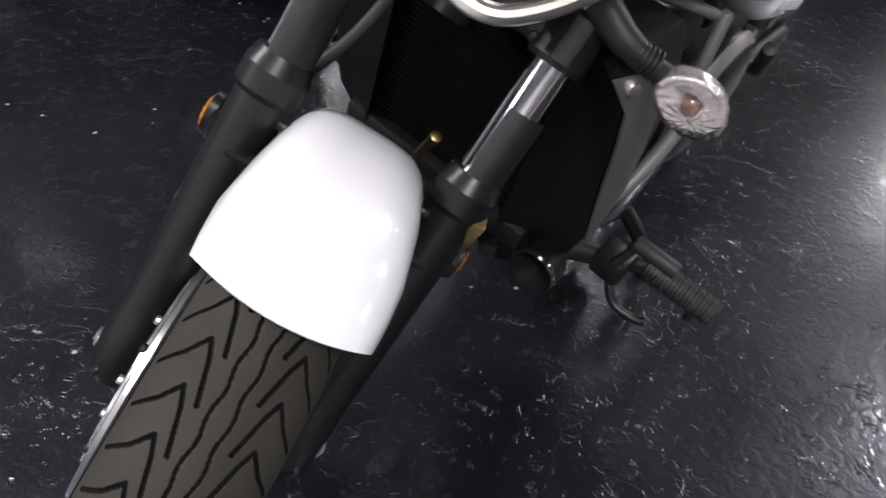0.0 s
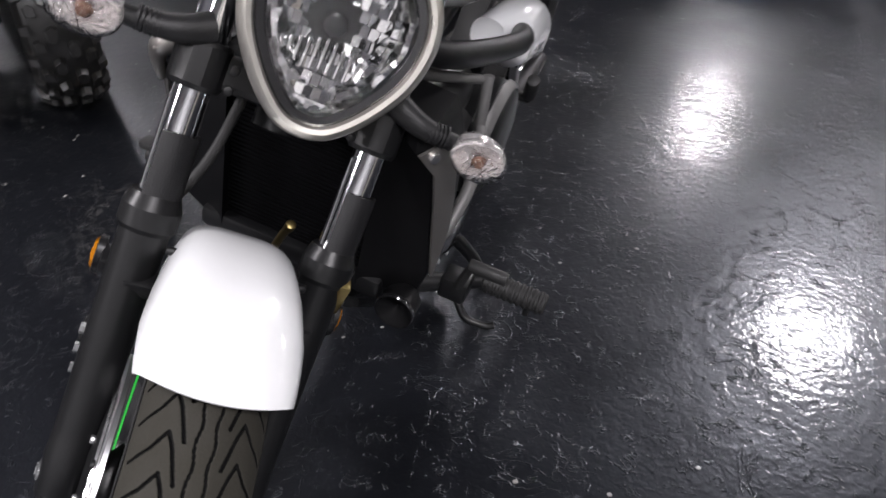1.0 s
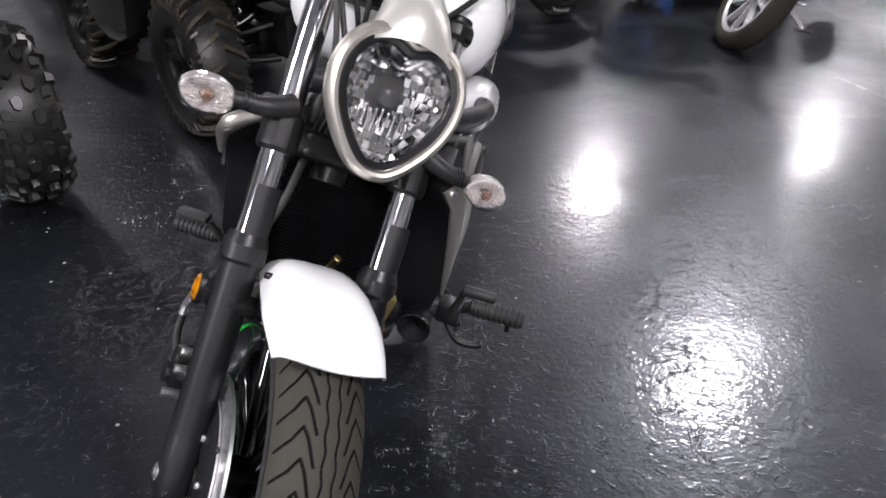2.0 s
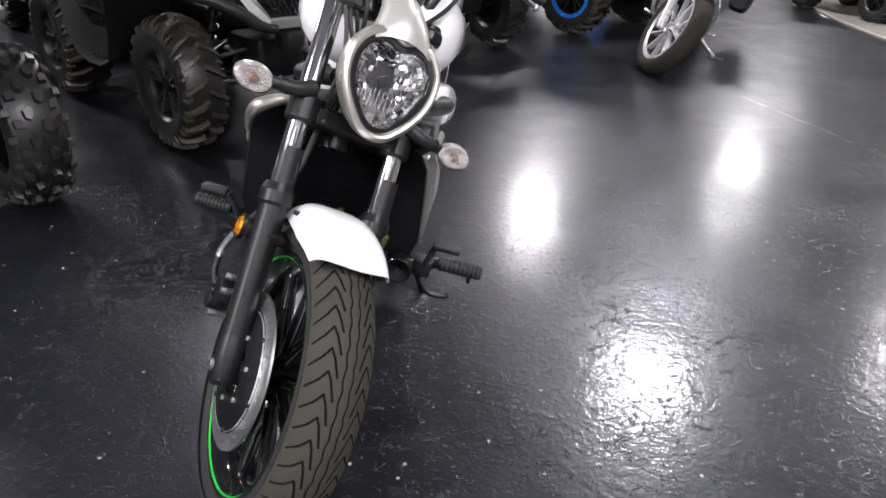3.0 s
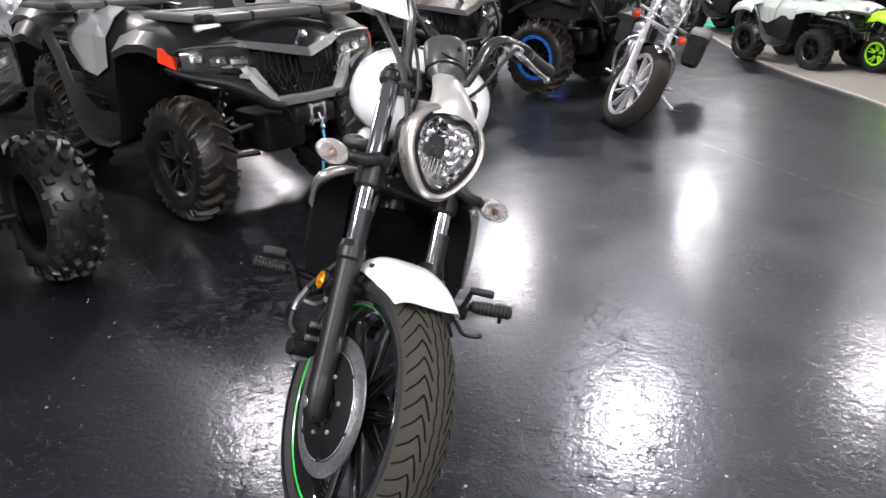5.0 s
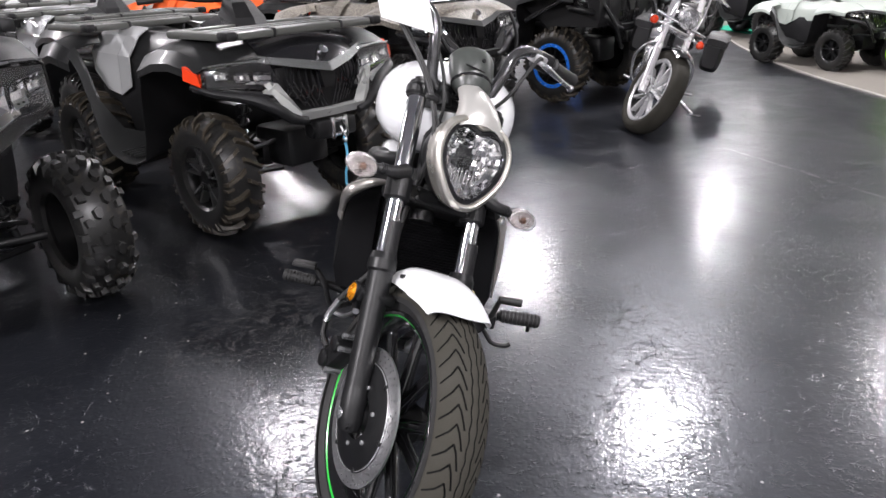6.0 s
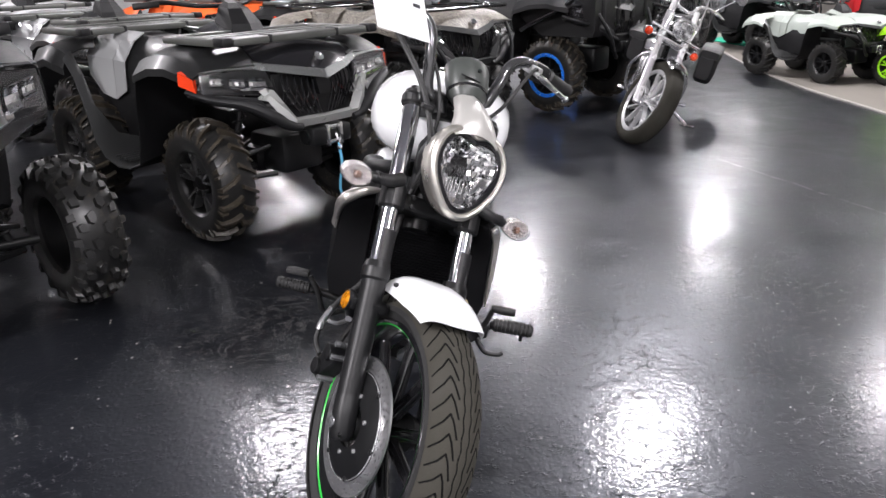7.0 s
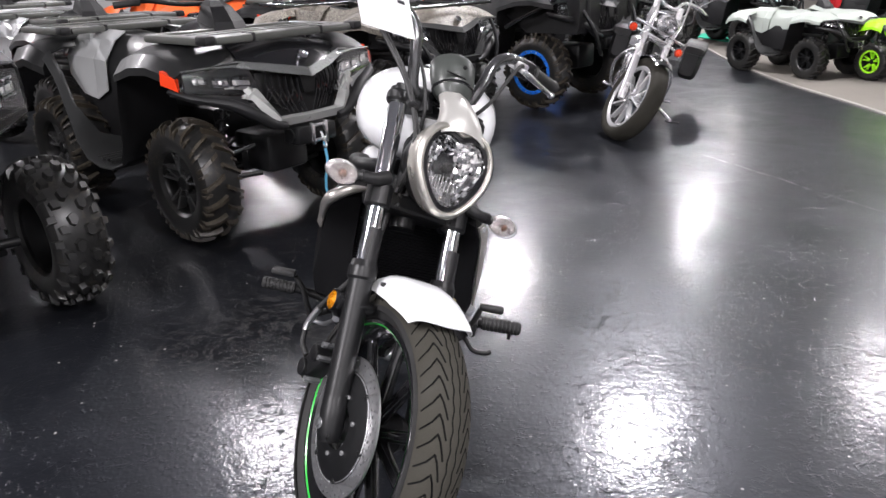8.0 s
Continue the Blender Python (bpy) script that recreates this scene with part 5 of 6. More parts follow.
def raise_body(th, lift, deep_lamp, slim):
    """Sets the bodywork higher over the running gear, and makes the headlamps deeper where asked."""
    for ob in th.children_recursive:
        kind, top = ob.name.split(".")[0], ob
        while top.parent is not th:
            top = top.parent
        if ob.type != "MESH" or top.name.split(".")[0] in RUNNING_GEAR:
            continue
        lamp_part = top.name.split(".")[0] == "headlight"
        for v in ob.data.vertices:
            v.co.x *= slim
            if lamp_part:
                v.co.z -= deep_lamp * max(0.0, 0.81 - v.co.z) / 0.12
            v.co.z += lift * min(1.0, max(0.0, (v.co.z - 0.42) / 0.25))


def atv(label, m, fender, panel, accent, rubber, style="bar", ring=None, rim_m=None, group="parked quad bikes", strap=False, reflector=True, racks=True, near=False, turn=0.0, guard=True, rack_z=0.925, open_front=False, track=0.44, lift=0.06, deep_lamp=0.0, slim=1.0, tube_rack=False, bin_box=False):
    """A utility quad bike, front towards -y, origin on the ground under its middle."""
    th = thing("quad_bike", label, "quad bike", m, group)
    rim_m = rim_m or M_WHEEL
    FY, RY, TX = -0.72, 0.64, track
    for sd, nm in ((-1, "front_wheel"), (1, "front_wheel")):
        atv_wheel(th, nm, TX * sd, FY, 0.310, 0.21, sd, rubber, rim_m, style, ring, turn, near)
    for sd in (-1, 1):
        atv_wheel(th, "rear_wheel", (TX - 0.01) * sd, RY, 0.310, 0.26, sd, rubber, rim_m, style, ring, 0.0, near)
    # chassis
    part("chassis", join(box((0, 0, 0.36), (0.34, 1.5, 0.14), 0.03), box((0, -0.05, 0.50), (0.30, 0.9, 0.20), 0.04), box((0, -0.78, 0.40), (0.26, 0.30, 0.20), 0.03), box((0, 0.78, 0.42), (0.3, 0.3, 0.2), 0.03)), M_BLACK, th)
    for sd in (-1, 1):
        for y in (FY, RY):
            part("suspension_arm", join(tube([(0.12 * sd, y - 0.13, 0.30), (0.34 * sd, y, 0.28)], 0.014, 8), tube([(0.12 * sd, y + 0.13, 0.30), (0.34 * sd, y, 0.28)], 0.014, 8)), M_BLACK, th)
            part("suspension_arm", join(tube([(0.12 * sd, y - 0.10, 0.44), (0.34 * sd, y, 0.38)], 0.012, 8), tube([(0.12 * sd, y + 0.10, 0.44), (0.34 * sd, y, 0.38)], 0.012, 8)), M_BLACK, th)
            spring = [(0.30 * sd - 0.11 * sd * f + 0.030 * math.cos(f * 44) * 0.9, y + 0.030 * math.sin(f * 44), 0.34 + 0.36 * f) for f in np.linspace(0.05, 0.95, 70).tolist()]
            sh = part("shock", rod((0.30 * sd, y, 0.32), (0.19 * sd, y, 0.72), 0.016, 12), M_BLACK, th)
            part("spring", tube(spring, 0.006, 6, smooth=False), M_BLACK, sh)
        part("cv_shaft", rod((0.1 * sd, FY, 0.33), (0.40 * sd, FY, 0.31), 0.02, 10), M_BLACK, th)
        # front fender running down into the foot well wall
        part("front_fender", sheet([[(0.24, -1.045, 0.818), (0.40, -1.010, 0.818), (0.53, -0.972, 0.812), (0.578, -0.95, 0.785), (0.580, -0.95, 0.75)],
                                    [(0.23, -0.94, 0.865), (0.40, -0.92, 0.862), (0.55, -0.88, 0.842), (0.605, -0.86, 0.80), (0.607, -0.86, 0.765)],
                                    [(0.22, -0.80, 0.905), (0.40, -0.79, 0.900), (0.56, -0.77, 0.870), (0.615, -0.76, 0.82), (0.617, -0.76, 0.785)],
                                    [(0.21, -0.60, 0.915), (0.40, -0.60, 0.908), (0.56, -0.60, 0.870), (0.615, -0.60, 0.81), (0.617, -0.60, 0.775)],
                                    [(0.28, -0.44, 0.895), (0.42, -0.43, 0.88), (0.55, -0.42, 0.83), (0.600, -0.41, 0.76), (0.60, -0.41, 0.73)]], 0.007, sd), fender, th, "moulded front fender", sharp=27)
        part("wheel_arch_liner", sheet([[(0.30, -0.45, 0.86), (0.43, -0.44, 0.85), (0.54, -0.43, 0.80), (0.592, -0.42, 0.73)],
                                        [(0.30, -0.420, 0.74), (0.44, -0.405, 0.72), (0.54, -0.39, 0.68), (0.590, -0.380, 0.62)],
                                        [(0.27, -0.37, 0.58), (0.42, -0.36, 0.57), (0.54, -0.345, 0.53), (0.580, -0.335, 0.46)],
                                        [(0.22, -0.30, 0.42), (0.40, -0.29, 0.39), (0.54, -0.28, 0.365), (0.575, -0.275, 0.345)],
                                        [(0.19, -0.16, 0.33), (0.38, -0.15, 0.315), (0.52, -0.14, 0.305), (0.565, -0.13, 0.30)]], 0.007, sd), M_PLASTIC, th, "black wheel arch liner")
        part("foot_well", sheet([[(0.19, -0.16, 0.335), (0.38, -0.15, 0.320), (0.52, -0.14, 0.310), (0.565, -0.13, 0.305)],
                                 [(0.19, 0.04, 0.325), (0.38, 0.03, 0.312), (0.52, 0.02, 0.302), (0.570, 0.01, 0.30)],
                                 [(0.19, 0.18, 0.35), (0.38, 0.17, 0.34), (0.52, 0.16, 0.335), (0.570, 0.15, 0.33)],
                                 [(0.42, 0.27, 0.43), (0.47, 0.26, 0.425), (0.52, 0.255, 0.42), (0.565, 0.25, 0.41)],
                                 [(0.495, 0.34, 0.56), (0.505, 0.335, 0.565), (0.53, 0.33, 0.56), (0.560, 0.325, 0.55)],
                                 [(0.495, 0.42, 0.70), (0.505, 0.415, 0.71), (0.53, 0.41, 0.71), (0.560, 0.405, 0.70)],
                                 [(0.495, 0.52, 0.82), (0.505, 0.51, 0.83), (0.53, 0.505, 0.82), (0.560, 0.50, 0.79)]], 0.007, sd), M_GREY_PLASTIC, th, "grey plastic foot well curving up to the rear fender")
        part("lower_panel", sheet([[(0.25, -0.38, 0.66), (0.29, -0.36, 0.58), (0.26, -0.34, 0.42)], [(0.25, 0.0, 0.66), (0.285, 0.02, 0.56), (0.25, 0.03, 0.36)], [(0.29, 0.36, 0.67), (0.32, 0.37, 0.58), (0.29, 0.38, 0.36)], [(0.34, 0.58, 0.68), (0.36, 0.58, 0.60), (0.33, 0.58, 0.50)]], 0.006, sd), M_PLASTIC, th)
        part("foot_rest", join(*[box((0.42 * sd, -0.02 + 0.05 * k, 0.325), (0.20, 0.018, 0.02), 0.004) for k in range(4)]), M_GREY_PLASTIC, th, "toothed foot rest")
        part("rear_fender", sheet([[(0.36, 0.505, 0.84), (0.43, 0.50, 0.84), (0.53, 0.50, 0.81), (0.57, 0.50, 0.74), (0.57, 0.50, 0.70)],
                                   [(0.34, 0.56, 0.88), (0.42, 0.56, 0.87), (0.55, 0.555, 0.84), (0.605, 0.55, 0.77), (0.607, 0.55, 0.73)],
                                   [(0.24, 0.66, 0.90), (0.40, 0.66, 0.89), (0.56, 0.64, 0.86), (0.615, 0.64, 0.79), (0.617, 0.64, 0.75)],
                                   [(0.20, 0.86, 0.885), (0.40, 0.86, 0.87), (0.55, 0.86, 0.83), (0.605, 0.85, 0.75), (0.607, 0.85, 0.71)],
                                   [(0.20, 1.00, 0.84), (0.40, 0.99, 0.82), (0.52, 0.97, 0.76), (0.57, 0.96, 0.70), (0.57, 0.96, 0.66)]], 0.007, sd), fender, th, "moulded rear fender", sharp=27)
        part("tank_panel", sheet([[(0.17, -0.40, 0.90), (0.25, -0.385, 0.86), (0.30, -0.37, 0.76), (0.29, -0.35, 0.64)],
                                  [(0.150, -0.18, 0.92), (0.205, -0.15, 0.87), (0.27, -0.12, 0.77), (0.27, -0.10, 0.63)],
                                  [(0.140, 0.08, 0.88), (0.185, 0.10, 0.84), (0.25, 0.12, 0.75), (0.26, 0.14, 0.62)],
                                  [(0.165, 0.29, 0.90), (0.225, 0.30, 0.86), (0.300, 0.31, 0.755), (0.312, 0.32, 0.61)]], 0.006, sd), fender, th)
        part("side_panel", sheet([[(0.175, 0.25, 0.915), (0.24, 0.26, 0.87), (0.318, 0.26, 0.76), (0.330, 0.27, 0.61)],
                                  [(0.180, 0.36, 0.920), (0.26, 0.36, 0.875), (0.332, 0.36, 0.77), (0.345, 0.37, 0.57)],
                                  [(0.185, 0.385, 0.920), (0.25, 0.385, 0.870), (0.324, 0.390, 0.77), (0.338, 0.395, 0.565)],
                                  [(0.19, 0.50, 0.925), (0.29, 0.50, 0.88), (0.352, 0.50, 0.78), (0.365, 0.50, 0.59)],
                                  [(0.20, 0.62, 0.925), (0.31, 0.62, 0.88), (0.37, 0.62, 0.79), (0.38, 0.60, 0.68)]], 0.006, sd), panel, th, "tapered side panel", sharp=14)
        # headlamp: a slanting box behind a clear cover
        part("lamp_wedge", skin([[(x * sd, y, z) for x, y, z in ring_] for ring_ in (
            [(0.215, -1.112, 0.640), (0.335, -1.090, 0.668), (0.268, -1.104, 0.706)], [(0.215, -1.07, 0.640), (0.335, -1.05, 0.668), (0.268, -1.07, 0.706)])]), accent, th, "silver wedge under the headlight")
        hl = part("headlight", skin([[(x * sd, y, z) for x, y, z in ring_] for ring_ in (
            [(0.235, -1.085, 0.675), (0.560, -0.985, 0.715), (0.555, -0.970, 0.796), (0.27, -1.050, 0.802)],
            [(0.22, -0.95, 0.675), (0.52, -0.90, 0.715), (0.52, -0.89, 0.79), (0.24, -0.93, 0.80)])]), M_BLACK_GLOSS, th, "angular clear headlight")
        for k, ((x, y, z), w, h) in enumerate((((0.320, -1.066, 0.738), 0.080, 0.062), ((0.412, -1.038, 0.748), 0.070, 0.050), ((0.496, -1.010, 0.762), 0.062, 0.040))):
            part("lamp_reflector", facets(w, h, 5 if near else 3, 3 if near else 2, 5 + k), M_BOWL, hl, "faceted chromed lamp", axes((x * sd, y, z), (0.95, 0.30 * sd, 0.1 * sd), (0, 0.2, 0.98), Vector((0.30 * sd, -0.93, 0.20))), sharp=2)
        part("lamp_strip", skin([[(x * sd, y, z) for x, y, z in ring_] for ring_ in ([(0.27, -1.080, 0.700), (0.40, -1.040, 0.716), (0.395, -1.040, 0.727), (0.28, -1.074, 0.716)], [(0.27, -1.05, 0.700), (0.40, -1.01, 0.716), (0.395, -1.01, 0.727), (0.28, -1.05, 0.716)])]), M_CHROME, hl)
        cov = part("lamp_cover", thicken(skin([[(0.230 * sd, -1.092, 0.668), (0.40 * sd, -1.046, 0.690), (0.566 * sd, -0.990, 0.710)], [(0.245 * sd, -1.088, 0.752), (0.40 * sd, -1.044, 0.762), (0.568 * sd, -0.984, 0.772)], [(0.268 * sd, -1.056, 0.808), (0.40 * sd, -1.022, 0.806), (0.560 * sd, -0.974, 0.802)]], closed=False), 0.003), M_GLASS, hl, "clear cover")
        cov.visible_shadow = False
        # dark moulded lip that runs from under the headlamp to the winch
        if not open_front:
            part("bumper_lip", shallow(tube([(0.590 * sd, -0.90, 0.715), (0.53 * sd, -1.00, 0.668), (0.40 * sd, -1.078, 0.620), (0.30 * sd, -1.125, 0.555), (0.235 * sd, -1.14, 0.50), (0.16 * sd, -1.15, 0.475)], [0.018, 0.026, 0.030, 0.030, 0.028, 0.022], 12)), M_PLASTIC, th, "black moulded bumper")
            part("bumper_skin", shallow(sheet([[(0.578, -0.945, 0.712), (0.40, -1.040, 0.666), (0.31, -1.072, 0.645)], [(0.605, -0.925, 0.690), (0.43, -1.065, 0.635), (0.315, -1.110, 0.58)],
                                       [(0.590, -0.905, 0.680), (0.41, -1.040, 0.620), (0.29, -1.100, 0.53)], [(0.54, -0.89, 0.665), (0.37, -0.99, 0.59), (0.25, -1.05, 0.48)]], 0.006, sd)), M_PLASTIC, th, "black moulded bumper skin")
            part("fascia_trim", shallow(skin([[(x * sd, y, z) for x, y, z in ring_] for ring_ in (
                [(0.0, -1.165, 0.515), (0.0, -1.145, 0.472), (0.0, -1.10, 0.49), (0.0, -1.12, 0.520)],
                [(0.19, -1.165, 0.520), (0.215, -1.142, 0.475), (0.18, -1.10, 0.49), (0.165, -1.12, 0.525)],
                [(0.235, -1.138, 0.585), (0.268, -1.124, 0.568), (0.25, -1.09, 0.56), (0.205, -1.11, 0.590)],
                [(0.290, -1.098, 0.665), (0.312, -1.090, 0.655), (0.29, -1.06, 0.65), (0.25, -1.08, 0.670)],
                [(0.305, -1.090, 0.708), (0.330, -1.080, 0.690), (0.30, -1.05, 0.69), (0.28, -1.06, 0.708)])])), accent, th, "pale trim under the grille")
        if guard:
            part("bumper_tube", tube([(0.17 * sd, -1.16, 0.44), (0.26 * sd, -1.20, 0.46), (0.33 * sd, -1.19, 0.58), (0.385 * sd, -1.13, 0.70), (0.40 * sd, -1.06, 0.80)], 0.015, 10), M_BLACK, th, "black steel bumper tube")
        part("mirror_pod", box((0.33 * sd, -0.26, 1.13), (0.08, 0.06, 0.06), 0.015), M_PLASTIC, th)
        part("grip", rod((0.30 * sd, -0.22, 1.08), (0.42 * sd, -0.17, 1.07), 0.017, 14, 0.004), M_RUBBER, th)
        if reflector:
            part("side_reflector", skin([[(x * sd, y, z) for x, y, z in ring_] for ring_ in (
                [(0.612, -0.885, 0.812), (0.585, -0.955, 0.775), (0.580, -0.965, 0.720), (0.616, -0.880, 0.752)],
                [(0.590, -0.880, 0.812), (0.56, -0.940, 0.775), (0.56, -0.940, 0.720), (0.59, -0.870, 0.752)])]), M_RED, th, "red-orange wrap-round reflector")
    # hood with pale edges, grille with ribs
    part("hood", sheet([[(-0.30, -1.03, 0.805), (-0.15, -1.115, 0.775), (0, -1.165, 0.745), (0.15, -1.115, 0.775), (0.30, -1.03, 0.805)],
                        [(-0.29, -0.98, 0.855), (-0.15, -1.05, 0.850), (0, -1.09, 0.840), (0.15, -1.05, 0.850), (0.29, -0.98, 0.855)],
                        [(-0.26, -0.85, 0.900), (-0.13, -0.88, 0.912), (0, -0.90, 0.916), (0.13, -0.88, 0.912), (0.26, -0.85, 0.900)],
                        [(-0.22, -0.55, 0.920), (-0.11, -0.55, 0.930), (0, -0.55, 0.934), (0.11, -0.55, 0.930), (0.22, -0.55, 0.920)],
                        [(-0.18, -0.34, 0.945), (-0.09, -0.34, 0.98), (0, -0.34, 0.99), (0.09, -0.34, 0.98), (0.18, -0.34, 0.945)]]), M_HOOD if strap else fender, th, "sculpted hood")
    for sd in (1, -1):
        part("hood_edge", sheet([[(0.565, -0.974, 0.804), (0.42, -1.006, 0.808), (0.31, -1.038, 0.800), (0.16, -1.126, 0.767), (0.0, -1.180, 0.735)],
                                 [(0.560, -0.970, 0.809), (0.42, -1.000, 0.818), (0.306, -1.020, 0.828), (0.156, -1.104, 0.804), (0.0, -1.156, 0.776)]], 0.008, sd), M_EDGE if strap else accent, th, "silver hood edge")
    part("hood_badge", lathe([(0.0, 0.012), (0.010, 0.007), (0.016, 0.011), (0.024, 0.009), (0.026, -0.012)], 24, axes((0, -1.118, 0.830), (0, -0.75, 0.66), (1, 0, 0), (0, 0.66, 0.75))), M_CHROME, th, "round chrome emblem")
    grille = part("grille", sheet([[(-0.235, -1.05, 0.77), (0, -1.10, 0.735), (0.235, -1.05, 0.77)], [(-0.26, -1.06, 0.66), (0, -1.11, 0.63), (0.26, -1.06, 0.66)], [(-0.17, -1.085, 0.575), (0, -1.12, 0.575), (0.17, -1.085, 0.575)]]), M_BLACK, th, "black grille with branching ribs")
    rng_rib = random.Random(7)
    for sd in (1, -1):
        for k in range(6):
            x0, x1, bend = 0.045 + 0.031 * k, 0.014 + 0.024 * k, 0.03 * rng_rib.uniform(0.6, 1.3)
            top, foot = Vector((x0 * sd, -1.122 + 0.2 * x0, 0.755 + 0.05 * x0)), Vector((x1 * sd, -1.138 + 0.18 * x1, 0.585 + 0.10 * x1))
            fork = top.lerp(foot, rng_rib.uniform(0.35, 0.6)) + Vector((bend * sd, -0.012, 0))
            part("rib", tube([top, fork, foot], [0.004, 0.006, 0.004], 6, 4), M_BLACK_GLOSS, grille)
            part("rib", tube([fork, fork + Vector((0.02 * sd, 0.002, -0.05)), Vector((min(0.235, x0 + 0.05) * sd, -1.115 + 0.22 * x0, 0.62 + 0.12 * x0))], [0.0045, 0.004, 0.003], 6, 3), M_BLACK_GLOSS, grille)
    part("grille_centre", skin([[(-0.05, -1.14, 0.76), (0.05, -1.14, 0.76), (0.03, -1.145, 0.66), (-0.03, -1.145, 0.66)], [(-0.05, -1.10, 0.76), (0.05, -1.10, 0.76), (0.03, -1.10, 0.66), (-0.03, -1.10, 0.66)]]), M_BLACK, grille)
    if not open_front:
        part("winch", join(box((0, -1.12, 0.52), (0.24, 0.12, 0.09), 0.015), rod((-0.13, -1.12, 0.52), (0.13, -1.12, 0.52), 0.035, 14)), M_BLACK, th, "black winch")
    if not open_front:
        part("fairlead", join(box((-0.04, -1.19, 0.525), (0.016, 0.02, 0.105), 0.003), box((0.04, -1.19, 0.525), (0.016, 0.02, 0.105), 0.003), rod((-0.05, -1.185, 0.49), (0.05, -1.185, 0.49), 0.011, 10), rod((-0.05, -1.185, 0.56), (0.05, -1.185, 0.56), 0.011, 10)), M_STEEL, th, "steel roller fairlead")
    if not open_front:
        part("hook", tube([(0, -1.20, 0.53), (0, -1.215, 0.50), (0.012, -1.22, 0.47), (0.0, -1.225, 0.455), (-0.012, -1.22, 0.47)], 0.006, 8), M_STEEL, th)
    if strap:
        part("winch_strap", skin([[(x, -1.222 + 0.01 * math.sin(z * 30), z) for x in (-0.007 + 0.008 * math.sin(z * 17), 0.007 + 0.008 * math.sin(z * 17))] + [(x, -1.219 + 0.01 * math.sin(z * 30), z) for x in (0.007 + 0.008 * math.sin(z * 17), -0.007 + 0.008 * math.sin(z * 17))] for z in (0.47, 0.44, 0.40, 0.35, 0.30, 0.25, 0.20)]), M_BLUE_STRAP, th, "light blue webbing strap hanging from the hook")
    # racks
    for y0, y1, nm in ((-1.03, -0.48, "front_rack"), (0.42, 1.02, "rear_rack")) if racks else ():
        z = rack_z
        if tube_rack:
            rack = part(nm, tube([(-0.40, y1, z), (-0.42, y0 + 0.05, z), (-0.36, y0, z), (0.36, y0, z), (0.42, y0 + 0.05, z), (0.40, y1, z)], 0.013, 10), M_BLACK_GLOSS, th, "black steel tube luggage rack")
            for x in (-0.27, -0.09, 0.09, 0.27):
                part("rack_slat", tube([(x, y0, z), (x, y0 + 0.06, z + 0.012), (x, y1 - 0.03, z + 0.012), (x, y1, z)], 0.009, 8), M_BLACK_GLOSS, rack)
            part("rack_slat", rod((-0.40, y1, z), (0.40, y1, z), 0.012, 8), M_BLACK_GLOSS, rack)
        else:
            rack = part(nm, join(box((0, y0 + 0.04, z), (0.80, 0.085, 0.036), 0.012), box((0, y1 - 0.03, z), (0.80, 0.06, 0.032), 0.010)), M_RACK, th, "flat pale grey luggage rack")
            for sd in (-1, 1):
                part("rack_side", box((0.42 * sd, (y0 + y1) / 2, z - 0.002), (0.075, y1 - y0 - 0.02, 0.036), 0.012), M_RACK, rack)
                part("rack_tip", box((0.435 * sd, y0 + 0.03, z + 0.004), (0.06, 0.09, 0.044), 0.014), M_PLASTIC, rack)
                part("rack_clamp", box((0.20 * sd, y0 + 0.04, z + 0.003), (0.018, 0.090, 0.040), 0.006), M_PLASTIC, rack)
            for f in (0.30, 0.48, 0.66):
                part("rack_slat", box((0, y0 + (y1 - y0) * f, z + 0.002), (0.78, 0.05, 0.020), 0.006), M_RACK, rack)
        for sd in (-1, 1):
            for f in (0.3, 0.7):
                part("rack_post", rod((0.26 * sd, y0 + (y1 - y0) * f, z - 0.01), (0.23 * sd, y0 + (y1 - y0) * f, 0.83), 0.014, 10), M_BLACK, rack)
    if bin_box:
        bin_ = part("cargo_bin", skin([[(-0.46, y, z0), (-0.46, y, z1), (0.46, y, z1), (0.46, y, z0)] for y, z0, z1 in ((-1.12, 0.62, 0.95), (-1.10, 0.58, 1.06), (-0.62, 0.58, 1.10), (-0.40, 0.70, 1.10))]), M_PLASTIC, th, "black moulded cargo bin")
        for k in range(4):
            part("bin_rib", box((-0.34 + 0.227 * k, -1.12, 0.82), (0.05, 0.03, 0.30), 0.010), M_PLASTIC, bin_)
        for sd in (-1, 1):
            part("guard_tube", tube([(0.52 * sd, -0.45, 0.62), (0.55 * sd, -0.90, 0.80), (0.50 * sd, -1.14, 1.00), (0.30 * sd, -1.20, 1.04), (0.05 * sd, -1.20, 1.04)], 0.018, 10), M_BLACK_GLOSS, th, "black steel guard tube")
            part("grab_handle", tube([(0.12 * sd, -1.12, 1.06), (0.14 * sd, -1.16, 1.15), (0.24 * sd, -1.14, 1.18)], 0.014, 10), M_STEEL, th, "grey metal grab handle")
            part("roll_tube", tube([(0.44 * sd, -0.45, 0.95), (0.45 * sd, -0.30, 1.45), (0.42 * sd, 0.10, 1.75)], 0.022, 10), M_BLACK, th, "black roll bar tube")
    part("seat", lofted([(0, -0.10, 0.84, 0.08, 0.03), (0, -0.02, 0.84, 0.13, 0.05), (0, 0.20, 0.81, 0.15, 0.06), (0, 0.45, 0.83, 0.16, 0.06), (0, 0.72, 0.86, 0.15, 0.05), (0, 0.80, 0.87, 0.08, 0.02)], 20), M_SEAT, th, "black quilted vinyl seat")
